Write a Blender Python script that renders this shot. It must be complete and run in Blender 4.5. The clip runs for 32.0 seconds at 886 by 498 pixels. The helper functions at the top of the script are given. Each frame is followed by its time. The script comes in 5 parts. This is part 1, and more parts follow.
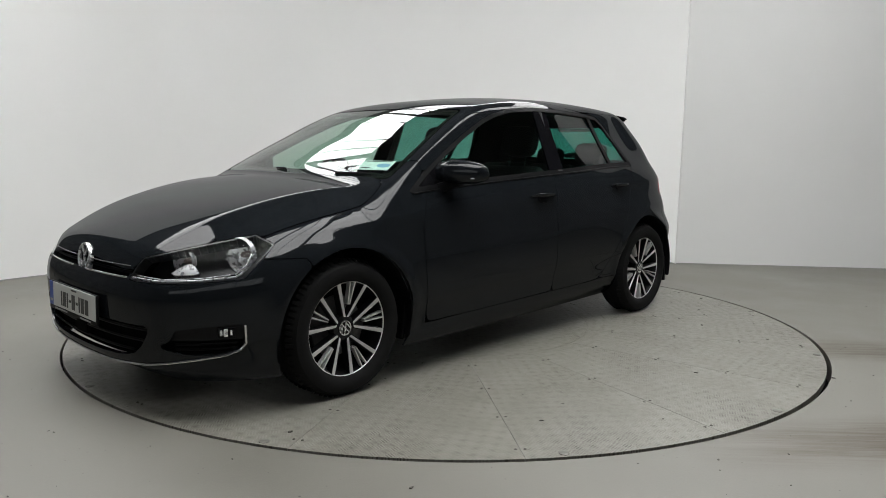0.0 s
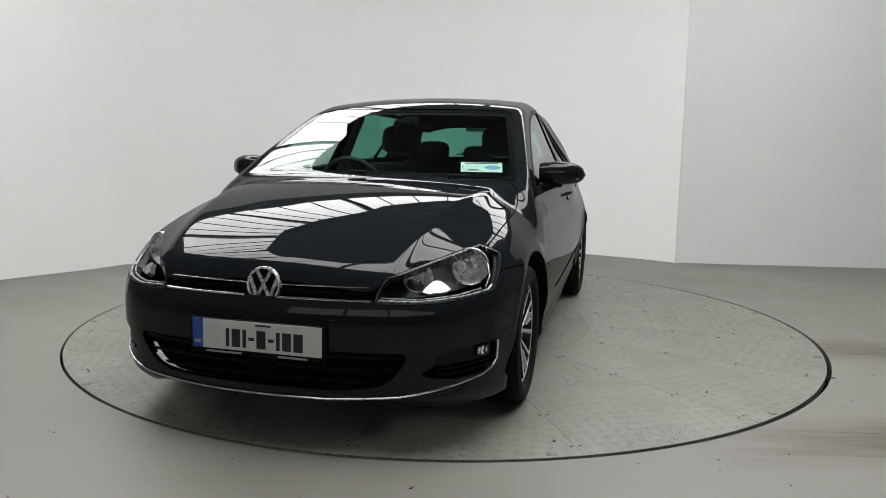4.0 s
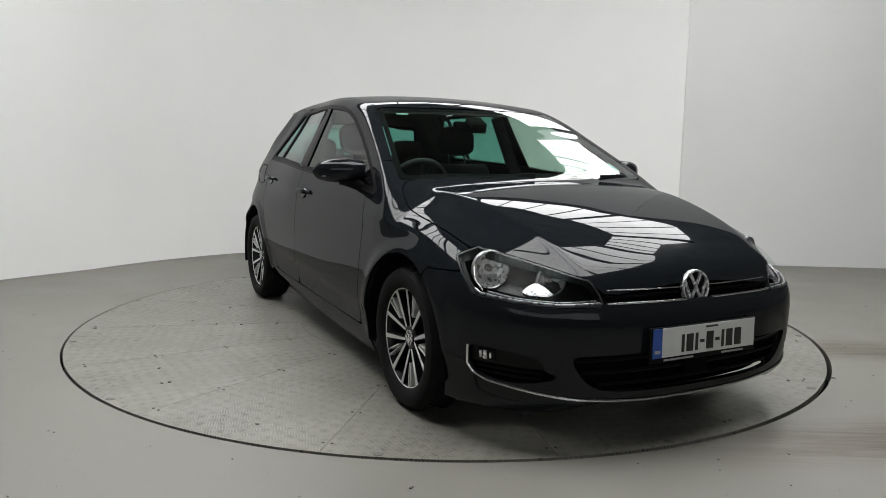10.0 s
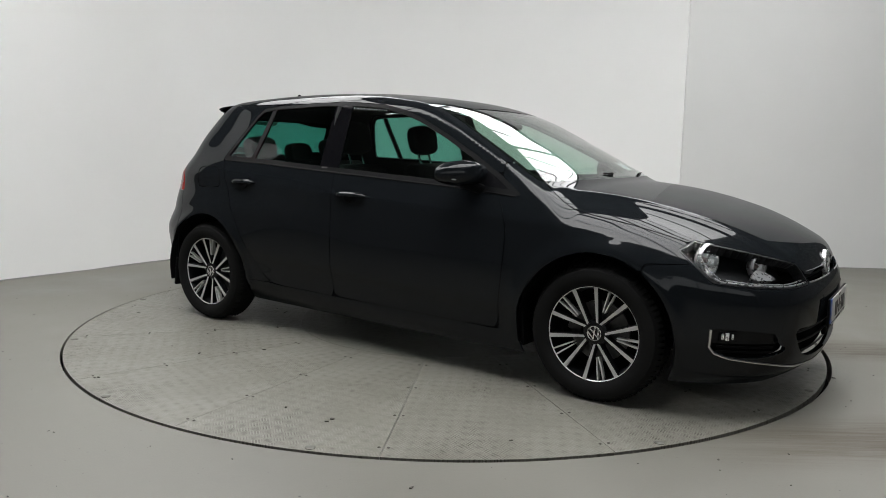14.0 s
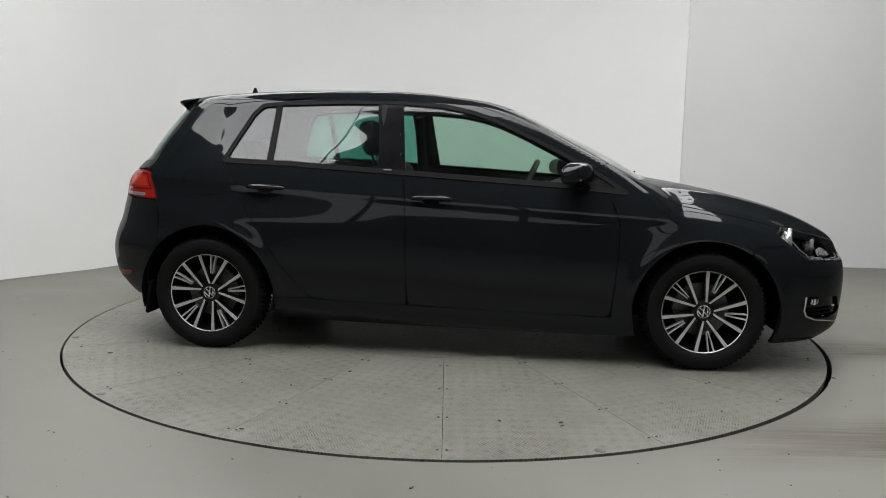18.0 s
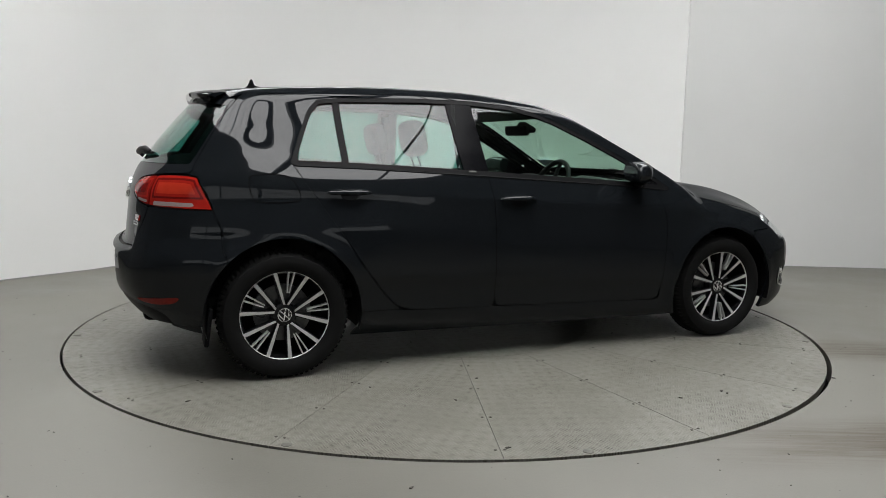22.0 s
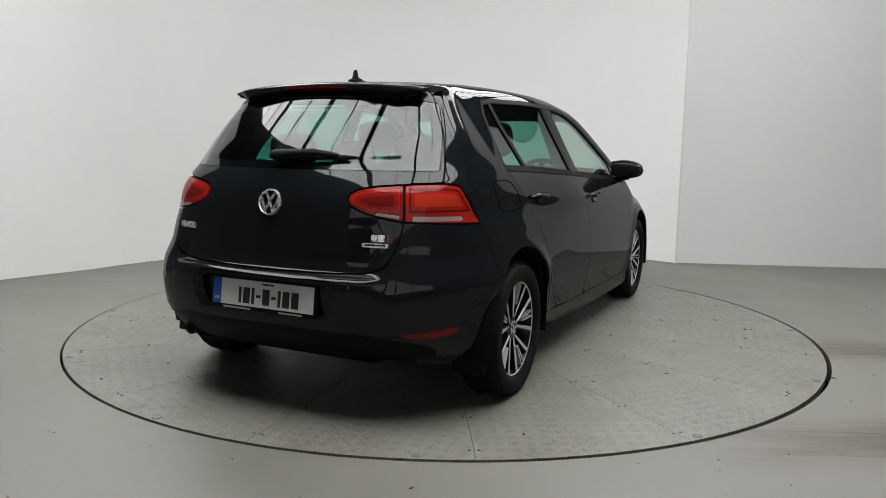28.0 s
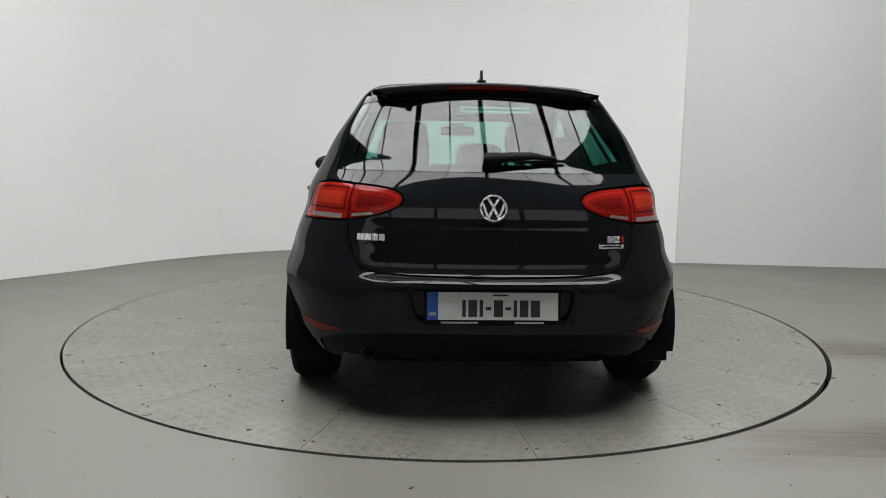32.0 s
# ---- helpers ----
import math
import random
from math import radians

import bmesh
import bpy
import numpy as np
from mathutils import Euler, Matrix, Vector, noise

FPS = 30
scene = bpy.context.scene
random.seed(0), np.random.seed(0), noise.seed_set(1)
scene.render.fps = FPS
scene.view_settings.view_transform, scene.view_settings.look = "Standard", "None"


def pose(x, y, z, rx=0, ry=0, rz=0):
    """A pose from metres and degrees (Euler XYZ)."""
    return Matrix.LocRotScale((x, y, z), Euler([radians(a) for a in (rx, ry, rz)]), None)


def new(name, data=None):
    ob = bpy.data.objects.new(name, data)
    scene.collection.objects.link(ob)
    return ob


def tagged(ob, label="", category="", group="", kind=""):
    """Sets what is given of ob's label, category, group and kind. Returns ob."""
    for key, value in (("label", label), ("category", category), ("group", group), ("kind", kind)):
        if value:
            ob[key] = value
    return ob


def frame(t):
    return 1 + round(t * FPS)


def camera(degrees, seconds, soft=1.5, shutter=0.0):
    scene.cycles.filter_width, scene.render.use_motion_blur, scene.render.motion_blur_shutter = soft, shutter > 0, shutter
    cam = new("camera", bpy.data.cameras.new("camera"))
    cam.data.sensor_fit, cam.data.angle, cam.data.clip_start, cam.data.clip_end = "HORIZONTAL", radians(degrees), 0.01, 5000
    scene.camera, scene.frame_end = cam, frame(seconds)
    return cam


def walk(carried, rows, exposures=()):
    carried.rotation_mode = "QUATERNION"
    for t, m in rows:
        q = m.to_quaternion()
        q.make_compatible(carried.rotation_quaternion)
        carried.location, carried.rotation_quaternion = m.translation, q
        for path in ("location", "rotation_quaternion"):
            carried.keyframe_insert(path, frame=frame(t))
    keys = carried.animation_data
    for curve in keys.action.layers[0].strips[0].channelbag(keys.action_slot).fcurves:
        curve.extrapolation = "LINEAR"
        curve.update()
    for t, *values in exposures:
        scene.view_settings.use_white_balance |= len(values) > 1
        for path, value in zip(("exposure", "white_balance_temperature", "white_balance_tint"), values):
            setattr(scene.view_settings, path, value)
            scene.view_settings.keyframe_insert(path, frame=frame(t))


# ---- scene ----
# ---- camera: it stands still before a turntable ----
cam = camera(61.7, 32.0, soft=0.4)
EYE = pose(0, -4.791, 1.106) @ pose(0, 0, 0, 0, 0, 0.23) @ pose(0, 0, 0, 90 - 7.64) @ pose(0, 0, 0, 0, 0, 0.99)
walk(cam, [(0, EYE), (32, EYE)])
scene.view_settings.exposure = 0.0

# ---- world and light ----
world = bpy.data.worlds.new("hall_air")
scene.world = world
world.use_nodes = True
world.node_tree.nodes["Background"].inputs[0].default_value = (0.55, 0.6, 0.65, 1)
world.node_tree.nodes["Background"].inputs[1].default_value = 0.05


# ---- materials ----
def material(name):
    m = bpy.data.materials.new(name)
    m.use_nodes = True
    t = m.node_tree
    return m, t, t.nodes["Principled BSDF"]


def link(t, a, b):
    t.links.new(a, b)


def node(t, kind, **values):
    n = t.nodes.new(kind)
    for k, v in values.items():
        n.inputs[k.replace("_", " ")].default_value = v
    return n


def ramp(t, fac, lo, hi, a=0.35, b=0.65):
    r = t.nodes.new("ShaderNodeValToRGB")
    r.color_ramp.elements[0].position, r.color_ramp.elements[1].position = a, b
    r.color_ramp.elements[0].color, r.color_ramp.elements[1].color = lo, hi
    link(t, fac, r.inputs[0])
    return r.outputs[0]


def grey(v, k=1.0):
    return (v * k, v, v / k, 1)


def plain(name, colour, rough=0.5, metal=0.0, scale=60.0, vary=0.12, bump=0.0, coat=0.0, spec=0.5):
    """A surface with a fine grain in its colour and gloss."""
    m, t, p = material(name)
    c = tuple(colour) + (1,)
    tex = t.nodes.new("ShaderNodeTexCoord")
    n = node(t, "ShaderNodeTexNoise", Scale=scale, Detail=4.0)
    link(t, tex.outputs["Object"], n.inputs["Vector"])
    lo = tuple(v * (1 - vary) for v in colour) + (1,)
    hi = tuple(min(1, v * (1 + vary)) for v in colour) + (1,)
    link(t, ramp(t, n.outputs["Fac"], lo, hi), p.inputs["Base Color"])
    link(t, ramp(t, n.outputs["Fac"], grey(max(0.0, rough - 0.06)), grey(min(1, rough + 0.06))), p.inputs["Roughness"])
    p.inputs["Metallic"].default_value = metal
    p.inputs["Specular IOR Level"].default_value = spec
    p.inputs["Coat Weight"].default_value = coat
    p.inputs["Coat Roughness"].default_value = 0.02
    if bump:
        b = node(t, "ShaderNodeBump", Strength=bump, Distance=0.002)
        link(t, n.outputs["Fac"], b.inputs["Height"])
        link(t, b.outputs[0], p.inputs["Normal"])
    return m


def paint_material():
    """Dark blue-grey metallic car paint under clear coat."""
    m, t, p = material("metallic_paint")
    tex = t.nodes.new("ShaderNodeTexCoord")
    n = node(t, "ShaderNodeTexNoise", Scale=900.0, Detail=2.0)
    big = node(t, "ShaderNodeTexNoise", Scale=3.0, Detail=3.0)
    link(t, tex.outputs["Object"], n.inputs["Vector"])
    link(t, tex.outputs["Object"], big.inputs["Vector"])
    link(t, ramp(t, n.outputs["Fac"], (0.0058, 0.0069, 0.0082, 1), (0.0098, 0.0116, 0.0136, 1)), p.inputs["Base Color"])
    link(t, ramp(t, big.outputs["Fac"], grey(0.30), grey(0.38)), p.inputs["Roughness"])
    p.inputs["Metallic"].default_value = 0.0
    p.inputs["Specular IOR Level"].default_value = 0.0
    p.inputs["Coat Weight"].default_value = 0.48
    p.inputs["Coat Roughness"].default_value = 0.012
    p.inputs["Coat IOR"].default_value = 1.55
    return m


def glass_material(name, tint, gloss_ior=1.5, rough=0.0, most=1.0):
    """Thin tinted pane: light passes with a tint, gloss by Fresnel."""
    m = bpy.data.materials.new(name)
    m.use_nodes = True
    t = m.node_tree
    t.nodes.clear()
    out = t.nodes.new("ShaderNodeOutputMaterial")
    mix = t.nodes.new("ShaderNodeMixShader")
    lw = node(t, "ShaderNodeLayerWeight", Blend=0.5)
    f = t.nodes.new("ShaderNodeMapRange")
    r0 = ((gloss_ior - 1) / (gloss_ior + 1)) ** 2
    pw = t.nodes.new("ShaderNodeMath")
    pw.operation = "POWER"
    pw.inputs[1].default_value = 5.2
    link(t, lw.outputs["Facing"], pw.inputs[0])
    link(t, pw.outputs[0], f.inputs[0])
    f.inputs[3].default_value, f.inputs[4].default_value = r0, most
    tr = t.nodes.new("ShaderNodeBsdfTransparent")
    tr.inputs[0].default_value = tuple(tint) + (1,)
    gl = t.nodes.new("ShaderNodeBsdfGlossy")
    gl.inputs["Color"].default_value = (1, 1, 1, 1)
    gl.inputs["Roughness"].default_value = rough
    link(t, f.outputs[0], mix.inputs[0])
    link(t, tr.outputs[0], mix.inputs[1])
    link(t, gl.outputs[0], mix.inputs[2])
    link(t, mix.outputs[0], out.inputs[0])
    return m


def glow_material(name, colour, strength):
    m, t, p = material(name)
    tex = t.nodes.new("ShaderNodeTexCoord")
    n = node(t, "ShaderNodeTexNoise", Scale=1.5, Detail=3.0)
    link(t, tex.outputs["Object"], n.inputs["Vector"])
    lo = tuple(v * 0.85 for v in colour) + (1,)
    link(t, ramp(t, n.outputs["Fac"], lo, tuple(colour) + (1,)), p.inputs["Emission Color"])
    p.inputs["Emission Strength"].default_value = strength
    p.inputs["Base Color"].default_value = (0.8, 0.8, 0.8, 1)
    return m


def floor_material():
    """Pale painted concrete with scuffs, specks and brown tyre marks."""
    m, t, p = material("painted_concrete")
    tex = t.nodes.new("ShaderNodeTexCoord")
    big = node(t, "ShaderNodeTexNoise", Scale=0.9, Detail=6.0, Roughness=0.6)
    fine = node(t, "ShaderNodeTexNoise", Scale=140.0, Detail=3.0)
    for n in (big, fine):
        link(t, tex.outputs["Object"], n.inputs["Vector"])
    base = ramp(t, big.outputs["Fac"], (0.128, 0.123, 0.106, 1), (0.172, 0.166, 0.146, 1), 0.32, 0.68)
    spots = node(t, "ShaderNodeTexVoronoi", Scale=9.0)
    link(t, tex.outputs["Object"], spots.inputs["Vector"])
    dots = ramp(t, spots.outputs["Distance"], grey(0.25), grey(1.0), 0.035, 0.06)
    some = node(t, "ShaderNodeTexNoise", Scale=4.0, Detail=2.0)
    link(t, tex.outputs["Object"], some.inputs["Vector"])
    keep = ramp(t, some.outputs["Fac"], grey(0.0), grey(1.0), 0.55, 0.62)
    mul = t.nodes.new("ShaderNodeMix")
    mul.data_type, mul.blend_type = "RGBA", "MULTIPLY"
    link(t, keep, mul.inputs[0])
    link(t, base, mul.inputs[6])
    link(t, dots, mul.inputs[7])
    tiny = node(t, "ShaderNodeTexVoronoi", Scale=26.0)
    link(t, tex.outputs["Object"], tiny.inputs["Vector"])
    pin = ramp(t, tiny.outputs["Distance"], (0.36, 0.34, 0.29, 1), grey(1.0), 0.05, 0.085)
    some2 = node(t, "ShaderNodeTexNoise", Scale=7.0, Detail=2.0)
    link(t, tex.outputs["Object"], some2.inputs["Vector"])
    mul2 = t.nodes.new("ShaderNodeMix")
    mul2.data_type, mul2.blend_type = "RGBA", "MULTIPLY"
    link(t, ramp(t, some2.outputs["Fac"], grey(0.0), grey(1.0), 0.50, 0.58), mul2.inputs[0])
    link(t, mul.outputs[2], mul2.inputs[6])
    link(t, pin, mul2.inputs[7])
    # tyre tracks: brown streaks that run out from the table towards the hall
    mp = t.nodes.new("ShaderNodeMapping")
    mp.inputs["Rotation"].default_value = (0, 0, radians(-6))
    mp.inputs["Scale"].default_value = (1.6, 26.0, 1.0)
    link(t, tex.outputs["Object"], mp.inputs[0])
    st = node(t, "ShaderNodeTexNoise", Scale=1.0, Detail=8.0, Roughness=0.72)
    link(t, mp.outputs[0], st.inputs["Vector"])
    sep = t.nodes.new("ShaderNodeSeparateXYZ")
    link(t, tex.outputs["Object"], sep.inputs[0])

    def band(x0, y0, slope, width):
        a = t.nodes.new("ShaderNodeMath")
        a.operation = "MULTIPLY_ADD"
        link(t, sep.outputs[0], a.inputs[0])
        a.inputs[1].default_value, a.inputs[2].default_value = -slope, -y0 + slope * x0
        b = t.nodes.new("ShaderNodeMath")
        b.operation = "ADD"
        link(t, sep.outputs[1], b.inputs[0])
        link(t, a.outputs[0], b.inputs[1])
        c = t.nodes.new("ShaderNodeMath")
        c.operation = "ABSOLUTE"
        link(t, b.outputs[0], c.inputs[0])
        d = t.nodes.new("ShaderNodeMapRange")
        d.interpolation_type = "SMOOTHSTEP"
        link(t, c.outputs[0], d.inputs[0])
        d.inputs[1].default_value, d.inputs[2].default_value = width, width * 0.2
        return d.outputs[0]

    def times(a, b):
        n = t.nodes.new("ShaderNodeMath")
        n.operation = "MULTIPLY"
        link(t, a, n.inputs[0])
        link(t, b, n.inputs[1])
        return n.outputs[0]

    both = t.nodes.new("ShaderNodeMath")
    both.operation = "MAXIMUM"
    link(t, band(1.6, -2.0, 0.16, 0.30), both.inputs[0])
    link(t, band(2.4, -0.62, -0.14, 0.30), both.inputs[1])
    right = t.nodes.new("ShaderNodeMapRange")
    right.inputs[1].default_value, right.inputs[2].default_value = 0.9, 1.5
    link(t, sep.outputs[0], right.inputs[0])
    streak = times(times(both.outputs[0], right.outputs[0]), ramp(t, st.outputs["Fac"], grey(0.10), grey(1), 0.34, 0.60))
    tint = t.nodes.new("ShaderNodeMix")
    tint.data_type, tint.blend_type = "RGBA", "MULTIPLY"
    link(t, streak, tint.inputs[0])
    link(t, mul2.outputs[2], tint.inputs[6])
    tint.inputs[7].default_value = (0.46, 0.38, 0.28, 1)
    link(t, tint.outputs[2], p.inputs["Base Color"])
    link(t, ramp(t, big.outputs["Fac"], grey(0.42), grey(0.62)), p.inputs["Roughness"])
    b = node(t, "ShaderNodeBump", Strength=0.12, Distance=0.003)
    link(t, fine.outputs["Fac"], b.inputs["Height"])
    link(t, b.outputs[0], p.inputs["Normal"])
    return m


def plate_material():
    """Pale painted chequer plate: short raised bars, alternating by 90 degrees, worn and dusty."""
    m, t, p = material("painted_chequer_plate")
    tex = t.nodes.new("ShaderNodeTexCoord")
    mp = t.nodes.new("ShaderNodeMapping")
    mp.inputs["Rotation"].default_value = (0, 0, radians(45))
    link(t, tex.outputs["Object"], mp.inputs[0])
    sep = t.nodes.new("ShaderNodeSeparateXYZ")
    link(t, mp.outputs[0], sep.inputs[0])

    def math_node(op, a, b=None, c=None):
        n = t.nodes.new("ShaderNodeMath")
        n.operation = op
        for i, v in enumerate((a, b, c)):
            if v is None:
                continue
            if isinstance(v, (int, float)):
                n.inputs[i].default_value = v
            else:
                link(t, v, n.inputs[i])
        return n.outputs[0]

    size = 0.045
    gx, gy = (math_node("DIVIDE", sep.outputs[i], size) for i in (0, 1))
    odd = math_node("MODULO", math_node("ABSOLUTE", math_node("ADD", math_node("FLOOR", gx), math_node("FLOOR", gy))), 2.0)
    fx, fy = (math_node("SUBTRACT", math_node("FRACT", g), 0.5) for g in (gx, gy))
    swap = t.nodes.new("ShaderNodeMix")
    link(t, odd, swap.inputs[0]), link(t, fx, swap.inputs[2]), link(t, fy, swap.inputs[3])
    swap2 = t.nodes.new("ShaderNodeMix")
    link(t, odd, swap2.inputs[0]), link(t, fy, swap2.inputs[2]), link(t, fx, swap2.inputs[3])
    # bars side by side in each cell, along one way; dust rounds them off
    across = math_node("ABSOLUTE", math_node("SUBTRACT", math_node("FRACT", math_node("MULTIPLY", swap.outputs[0], 4.0)), 0.5))
    along = math_node("ABSOLUTE", swap2.outputs[0])
    bar = math_node("MULTIPLY", math_node("LESS_THAN", across, 0.25), math_node("LESS_THAN", along, 0.38))
    soft_x = math_node("SUBTRACT", 1.0, math_node("MULTIPLY", math_node("ABSOLUTE", fx), 2.0))
    soft_y = math_node("SUBTRACT", 1.0, math_node("MULTIPLY", math_node("ABSOLUTE", fy), 2.0))
    patch = math_node("MULTIPLY", soft_x, soft_y)
    big = node(t, "ShaderNodeTexNoise", Scale=1.3, Detail=6.0, Roughness=0.6)
    fine = node(t, "ShaderNodeTexNoise", Scale=30.0, Detail=5.0, Roughness=0.7)
    wear = node(t, "ShaderNodeTexNoise", Scale=2.6, Detail=4.0, Roughness=0.6)
    for n in (big, fine, wear):
        link(t, tex.outputs["Object"], n.inputs["Vector"])
    shown = ramp(t, wear.outputs["Fac"], grey(0.12), grey(1.0), 0.38, 0.62)
    base = ramp(t, big.outputs["Fac"], (0.142, 0.136, 0.116, 1), (0.195, 0.188, 0.164, 1), 0.32, 0.68)
    dirt = ramp(t, fine.outputs["Fac"], (0.72, 0.69, 0.63, 1), grey(1.0), 0.30, 0.46)
    mul = t.nodes.new("ShaderNodeMix")
    mul.data_type, mul.blend_type = "RGBA", "MULTIPLY"
    mul.inputs[0].default_value = 0.8
    link(t, base, mul.inputs[6])
    link(t, dirt, mul.inputs[7])
    # every other cell is darkened: shading by the bars' direction, put into the colour
    cell_shade = t.nodes.new("ShaderNodeMix")
    cell_shade.data_type, cell_shade.blend_type = "RGBA", "MULTIPLY"
    link(t, math_node("MULTIPLY", math_node("MULTIPLY", odd, patch), shown), cell_shade.inputs[0])
    link(t, mul.outputs[2], cell_shade.inputs[6])
    cell_shade.inputs[7].default_value = (0.50, 0.48, 0.43, 1)
    worn = t.nodes.new("ShaderNodeMix")
    worn.data_type = "RGBA"
    link(t, math_node("MULTIPLY", math_node("MULTIPLY", bar, shown), math_node("MULTIPLY", fine.outputs["Fac"], 0.42)), worn.inputs[0])
    link(t, cell_shade.outputs[2], worn.inputs[6])
    worn.inputs[7].default_value = (0.34, 0.34, 0.315, 1)
    patchy = node(t, "ShaderNodeTexNoise", Scale=1.7, Detail=5.0, Roughness=0.65)
    mp2 = t.nodes.new("ShaderNodeMapping")
    mp2.inputs["Location"].default_value = (3.1, 7.7, 0)
    link(t, tex.outputs["Object"], mp2.inputs[0])
    link(t, mp2.outputs[0], patchy.inputs["Vector"])
    groove = math_node("MULTIPLY", math_node("GREATER_THAN", across, 0.27), math_node("LESS_THAN", along, 0.36))
    deep = math_node("MULTIPLY", math_node("MULTIPLY", groove, ramp(t, patchy.outputs["Fac"], grey(0.0), grey(1.0), 0.50, 0.64)), ramp(t, fine.outputs["Fac"], grey(0.25), grey(1.0), 0.38, 0.60))
    caked = t.nodes.new("ShaderNodeMix")
    caked.data_type, caked.blend_type = "RGBA", "MULTIPLY"
    link(t, deep, caked.inputs[0])
    link(t, worn.outputs[2], caked.inputs[6])
    caked.inputs[7].default_value = (0.34, 0.31, 0.26, 1)
    link(t, caked.outputs[2], p.inputs["Base Color"])
    link(t, ramp(t, fine.outputs["Fac"], grey(0.34), grey(0.55)), p.inputs["Roughness"])
    b = node(t, "ShaderNodeBump", Strength=0.9, Distance=0.004)
    link(t, math_node("MULTIPLY", bar, shown), b.inputs["Height"])
    link(t, b.outputs[0], p.inputs["Normal"])
    return m


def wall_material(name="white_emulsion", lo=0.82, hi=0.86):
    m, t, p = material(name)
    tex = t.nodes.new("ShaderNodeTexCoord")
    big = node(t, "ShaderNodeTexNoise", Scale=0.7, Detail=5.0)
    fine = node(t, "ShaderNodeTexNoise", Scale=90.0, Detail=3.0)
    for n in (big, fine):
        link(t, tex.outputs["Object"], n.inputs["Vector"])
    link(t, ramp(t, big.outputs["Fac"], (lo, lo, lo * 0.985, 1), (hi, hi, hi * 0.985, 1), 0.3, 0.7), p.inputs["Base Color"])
    p.inputs["Roughness"].default_value = 0.7
    b = node(t, "ShaderNodeBump", Strength=0.08, Distance=0.002)
    link(t, fine.outputs["Fac"], b.inputs["Height"])
    link(t, b.outputs[0], p.inputs["Normal"])
    return m


PAINT = paint_material()
FLOOR, PLATE, WALL = floor_material(), plate_material(), wall_material()
# the wall emulsion again, darkened: the right wall's weaker light is in its colour
WALLDIM = wall_material("dimmed_emulsion", 0.69, 0.73)
HALL = plain("dark_hall_cladding", (0.15, 0.15, 0.15), 0.7, scale=2.0, vary=0.3)
STEEL = plain("dark_painted_steel", (0.035, 0.037, 0.04), 0.5)
SKYLIGHT = glow_material("translucent_skylight", (0.992, 0.996, 0.996), 8.8)
# added emitter without a known source, lifts the car's dark flank
GLOWSHEET = glow_material("added_glow_sheet", (0.94, 0.98, 1.0), 0.95)
# added dark panels, unseen, only to break up reflections in the paint
DARKPANEL = plain("added_dark_panel", (0.030, 0.033, 0.038), 0.5, scale=3.0, vary=0.3)
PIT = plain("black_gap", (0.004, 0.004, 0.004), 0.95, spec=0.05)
BLACK = plain("satin_black_plastic", (0.005, 0.005, 0.0056), 0.5, bump=0.05, scale=300.0, spec=0.08)
MATT = plain("matt_black_recess", (0.004, 0.004, 0.004), 0.9, spec=0.05)
GLOSSBLACK = plain("gloss_black_trim", (0.006, 0.006, 0.007), 0.12, coat=0.0, spec=0.16)
POSTBLACK = plain("dark_post_film", (0.004, 0.004, 0.005), 0.18, spec=0.05)
RUBBER = plain("tyre_rubber", (0.007, 0.007, 0.007), 0.8, bump=0.25, scale=220.0, spec=0.15)
ALLOY = plain("machined_alloy", (0.62, 0.62, 0.61), 0.42, metal=0.55, scale=500.0, vary=0.04)
RIMDARK = plain("rim_black_lacquer", (0.005, 0.005, 0.006), 0.35, coat=0.2, spec=0.2)
CHROME = plain("chrome", (0.80, 0.80, 0.80), 0.16, metal=1.0, vary=0.02)
CHROME2 = plain("lamp_chrome", (0.88, 0.88, 0.88), 0.30, metal=0.7, vary=0.02)
LAMPGREY = plain("lamp_housing_grey", (0.016, 0.0165, 0.018), 0.35, spec=0.4)
DISC = plain("brake_disc_iron", (0.10, 0.10, 0.10), 0.4, metal=0.8)
FABRIC = plain("dark_seat_fabric", (0.007, 0.0075, 0.008), 0.9, bump=0.3, scale=400.0)
LINING = plain("dark_cabin_lining", (0.009, 0.0095, 0.010), 0.85, bump=0.1, scale=250.0)
DASH = plain("soft_black_dashboard", (0.008, 0.008, 0.009), 0.6, bump=0.15, scale=400.0)
CLEAR = glass_material("clear_lens", (0.95, 0.96, 0.96), 1.15, most=0.10)
GLASS = glass_material("green_tinted_glass", (0.60, 0.76, 0.68), 1.5)
GLASSREAR = glass_material("deeper_green_tinted_glass", (0.17, 0.45, 0.39), 1.5)
REDLENS = plain("red_lamp_lens", (0.30, 0.014, 0.009), 0.08, coat=0.08, spec=0.12, vary=0.05, scale=25.0)
REDLIT = plain("bright_red_lamp_lens", (0.42, 0.030, 0.014), 0.08, coat=0.08, spec=0.12, vary=0.05, scale=25.0)
REDBLACK = plain("near_black_red_lens", (0.07, 0.005, 0.005), 0.10, coat=0.6)
BRIGHT = plain("satin_bright_chrome", (0.72, 0.72, 0.72), 0.28, metal=0.7, vary=0.03)
LAMPSILVER = plain("lamp_silver", (0.40, 0.40, 0.41), 0.30, metal=0.7, vary=0.05)
REDDARK = plain("dark_red_lamp_lens", (0.13, 0.007, 0.006), 0.08, coat=0.08, spec=0.12)
REDMID = plain("mid_red_lamp_lens", (0.21, 0.010, 0.007), 0.08, coat=0.08, spec=0.12)
WHITELENS = plain("silvery_lamp_lens", (0.26, 0.21, 0.20), 0.15, coat=0.2, vary=0.05)
PLATEWHITE = plain("white_number_plate", (0.55, 0.56, 0.54), 0.35, vary=0.03, scale=14.0)
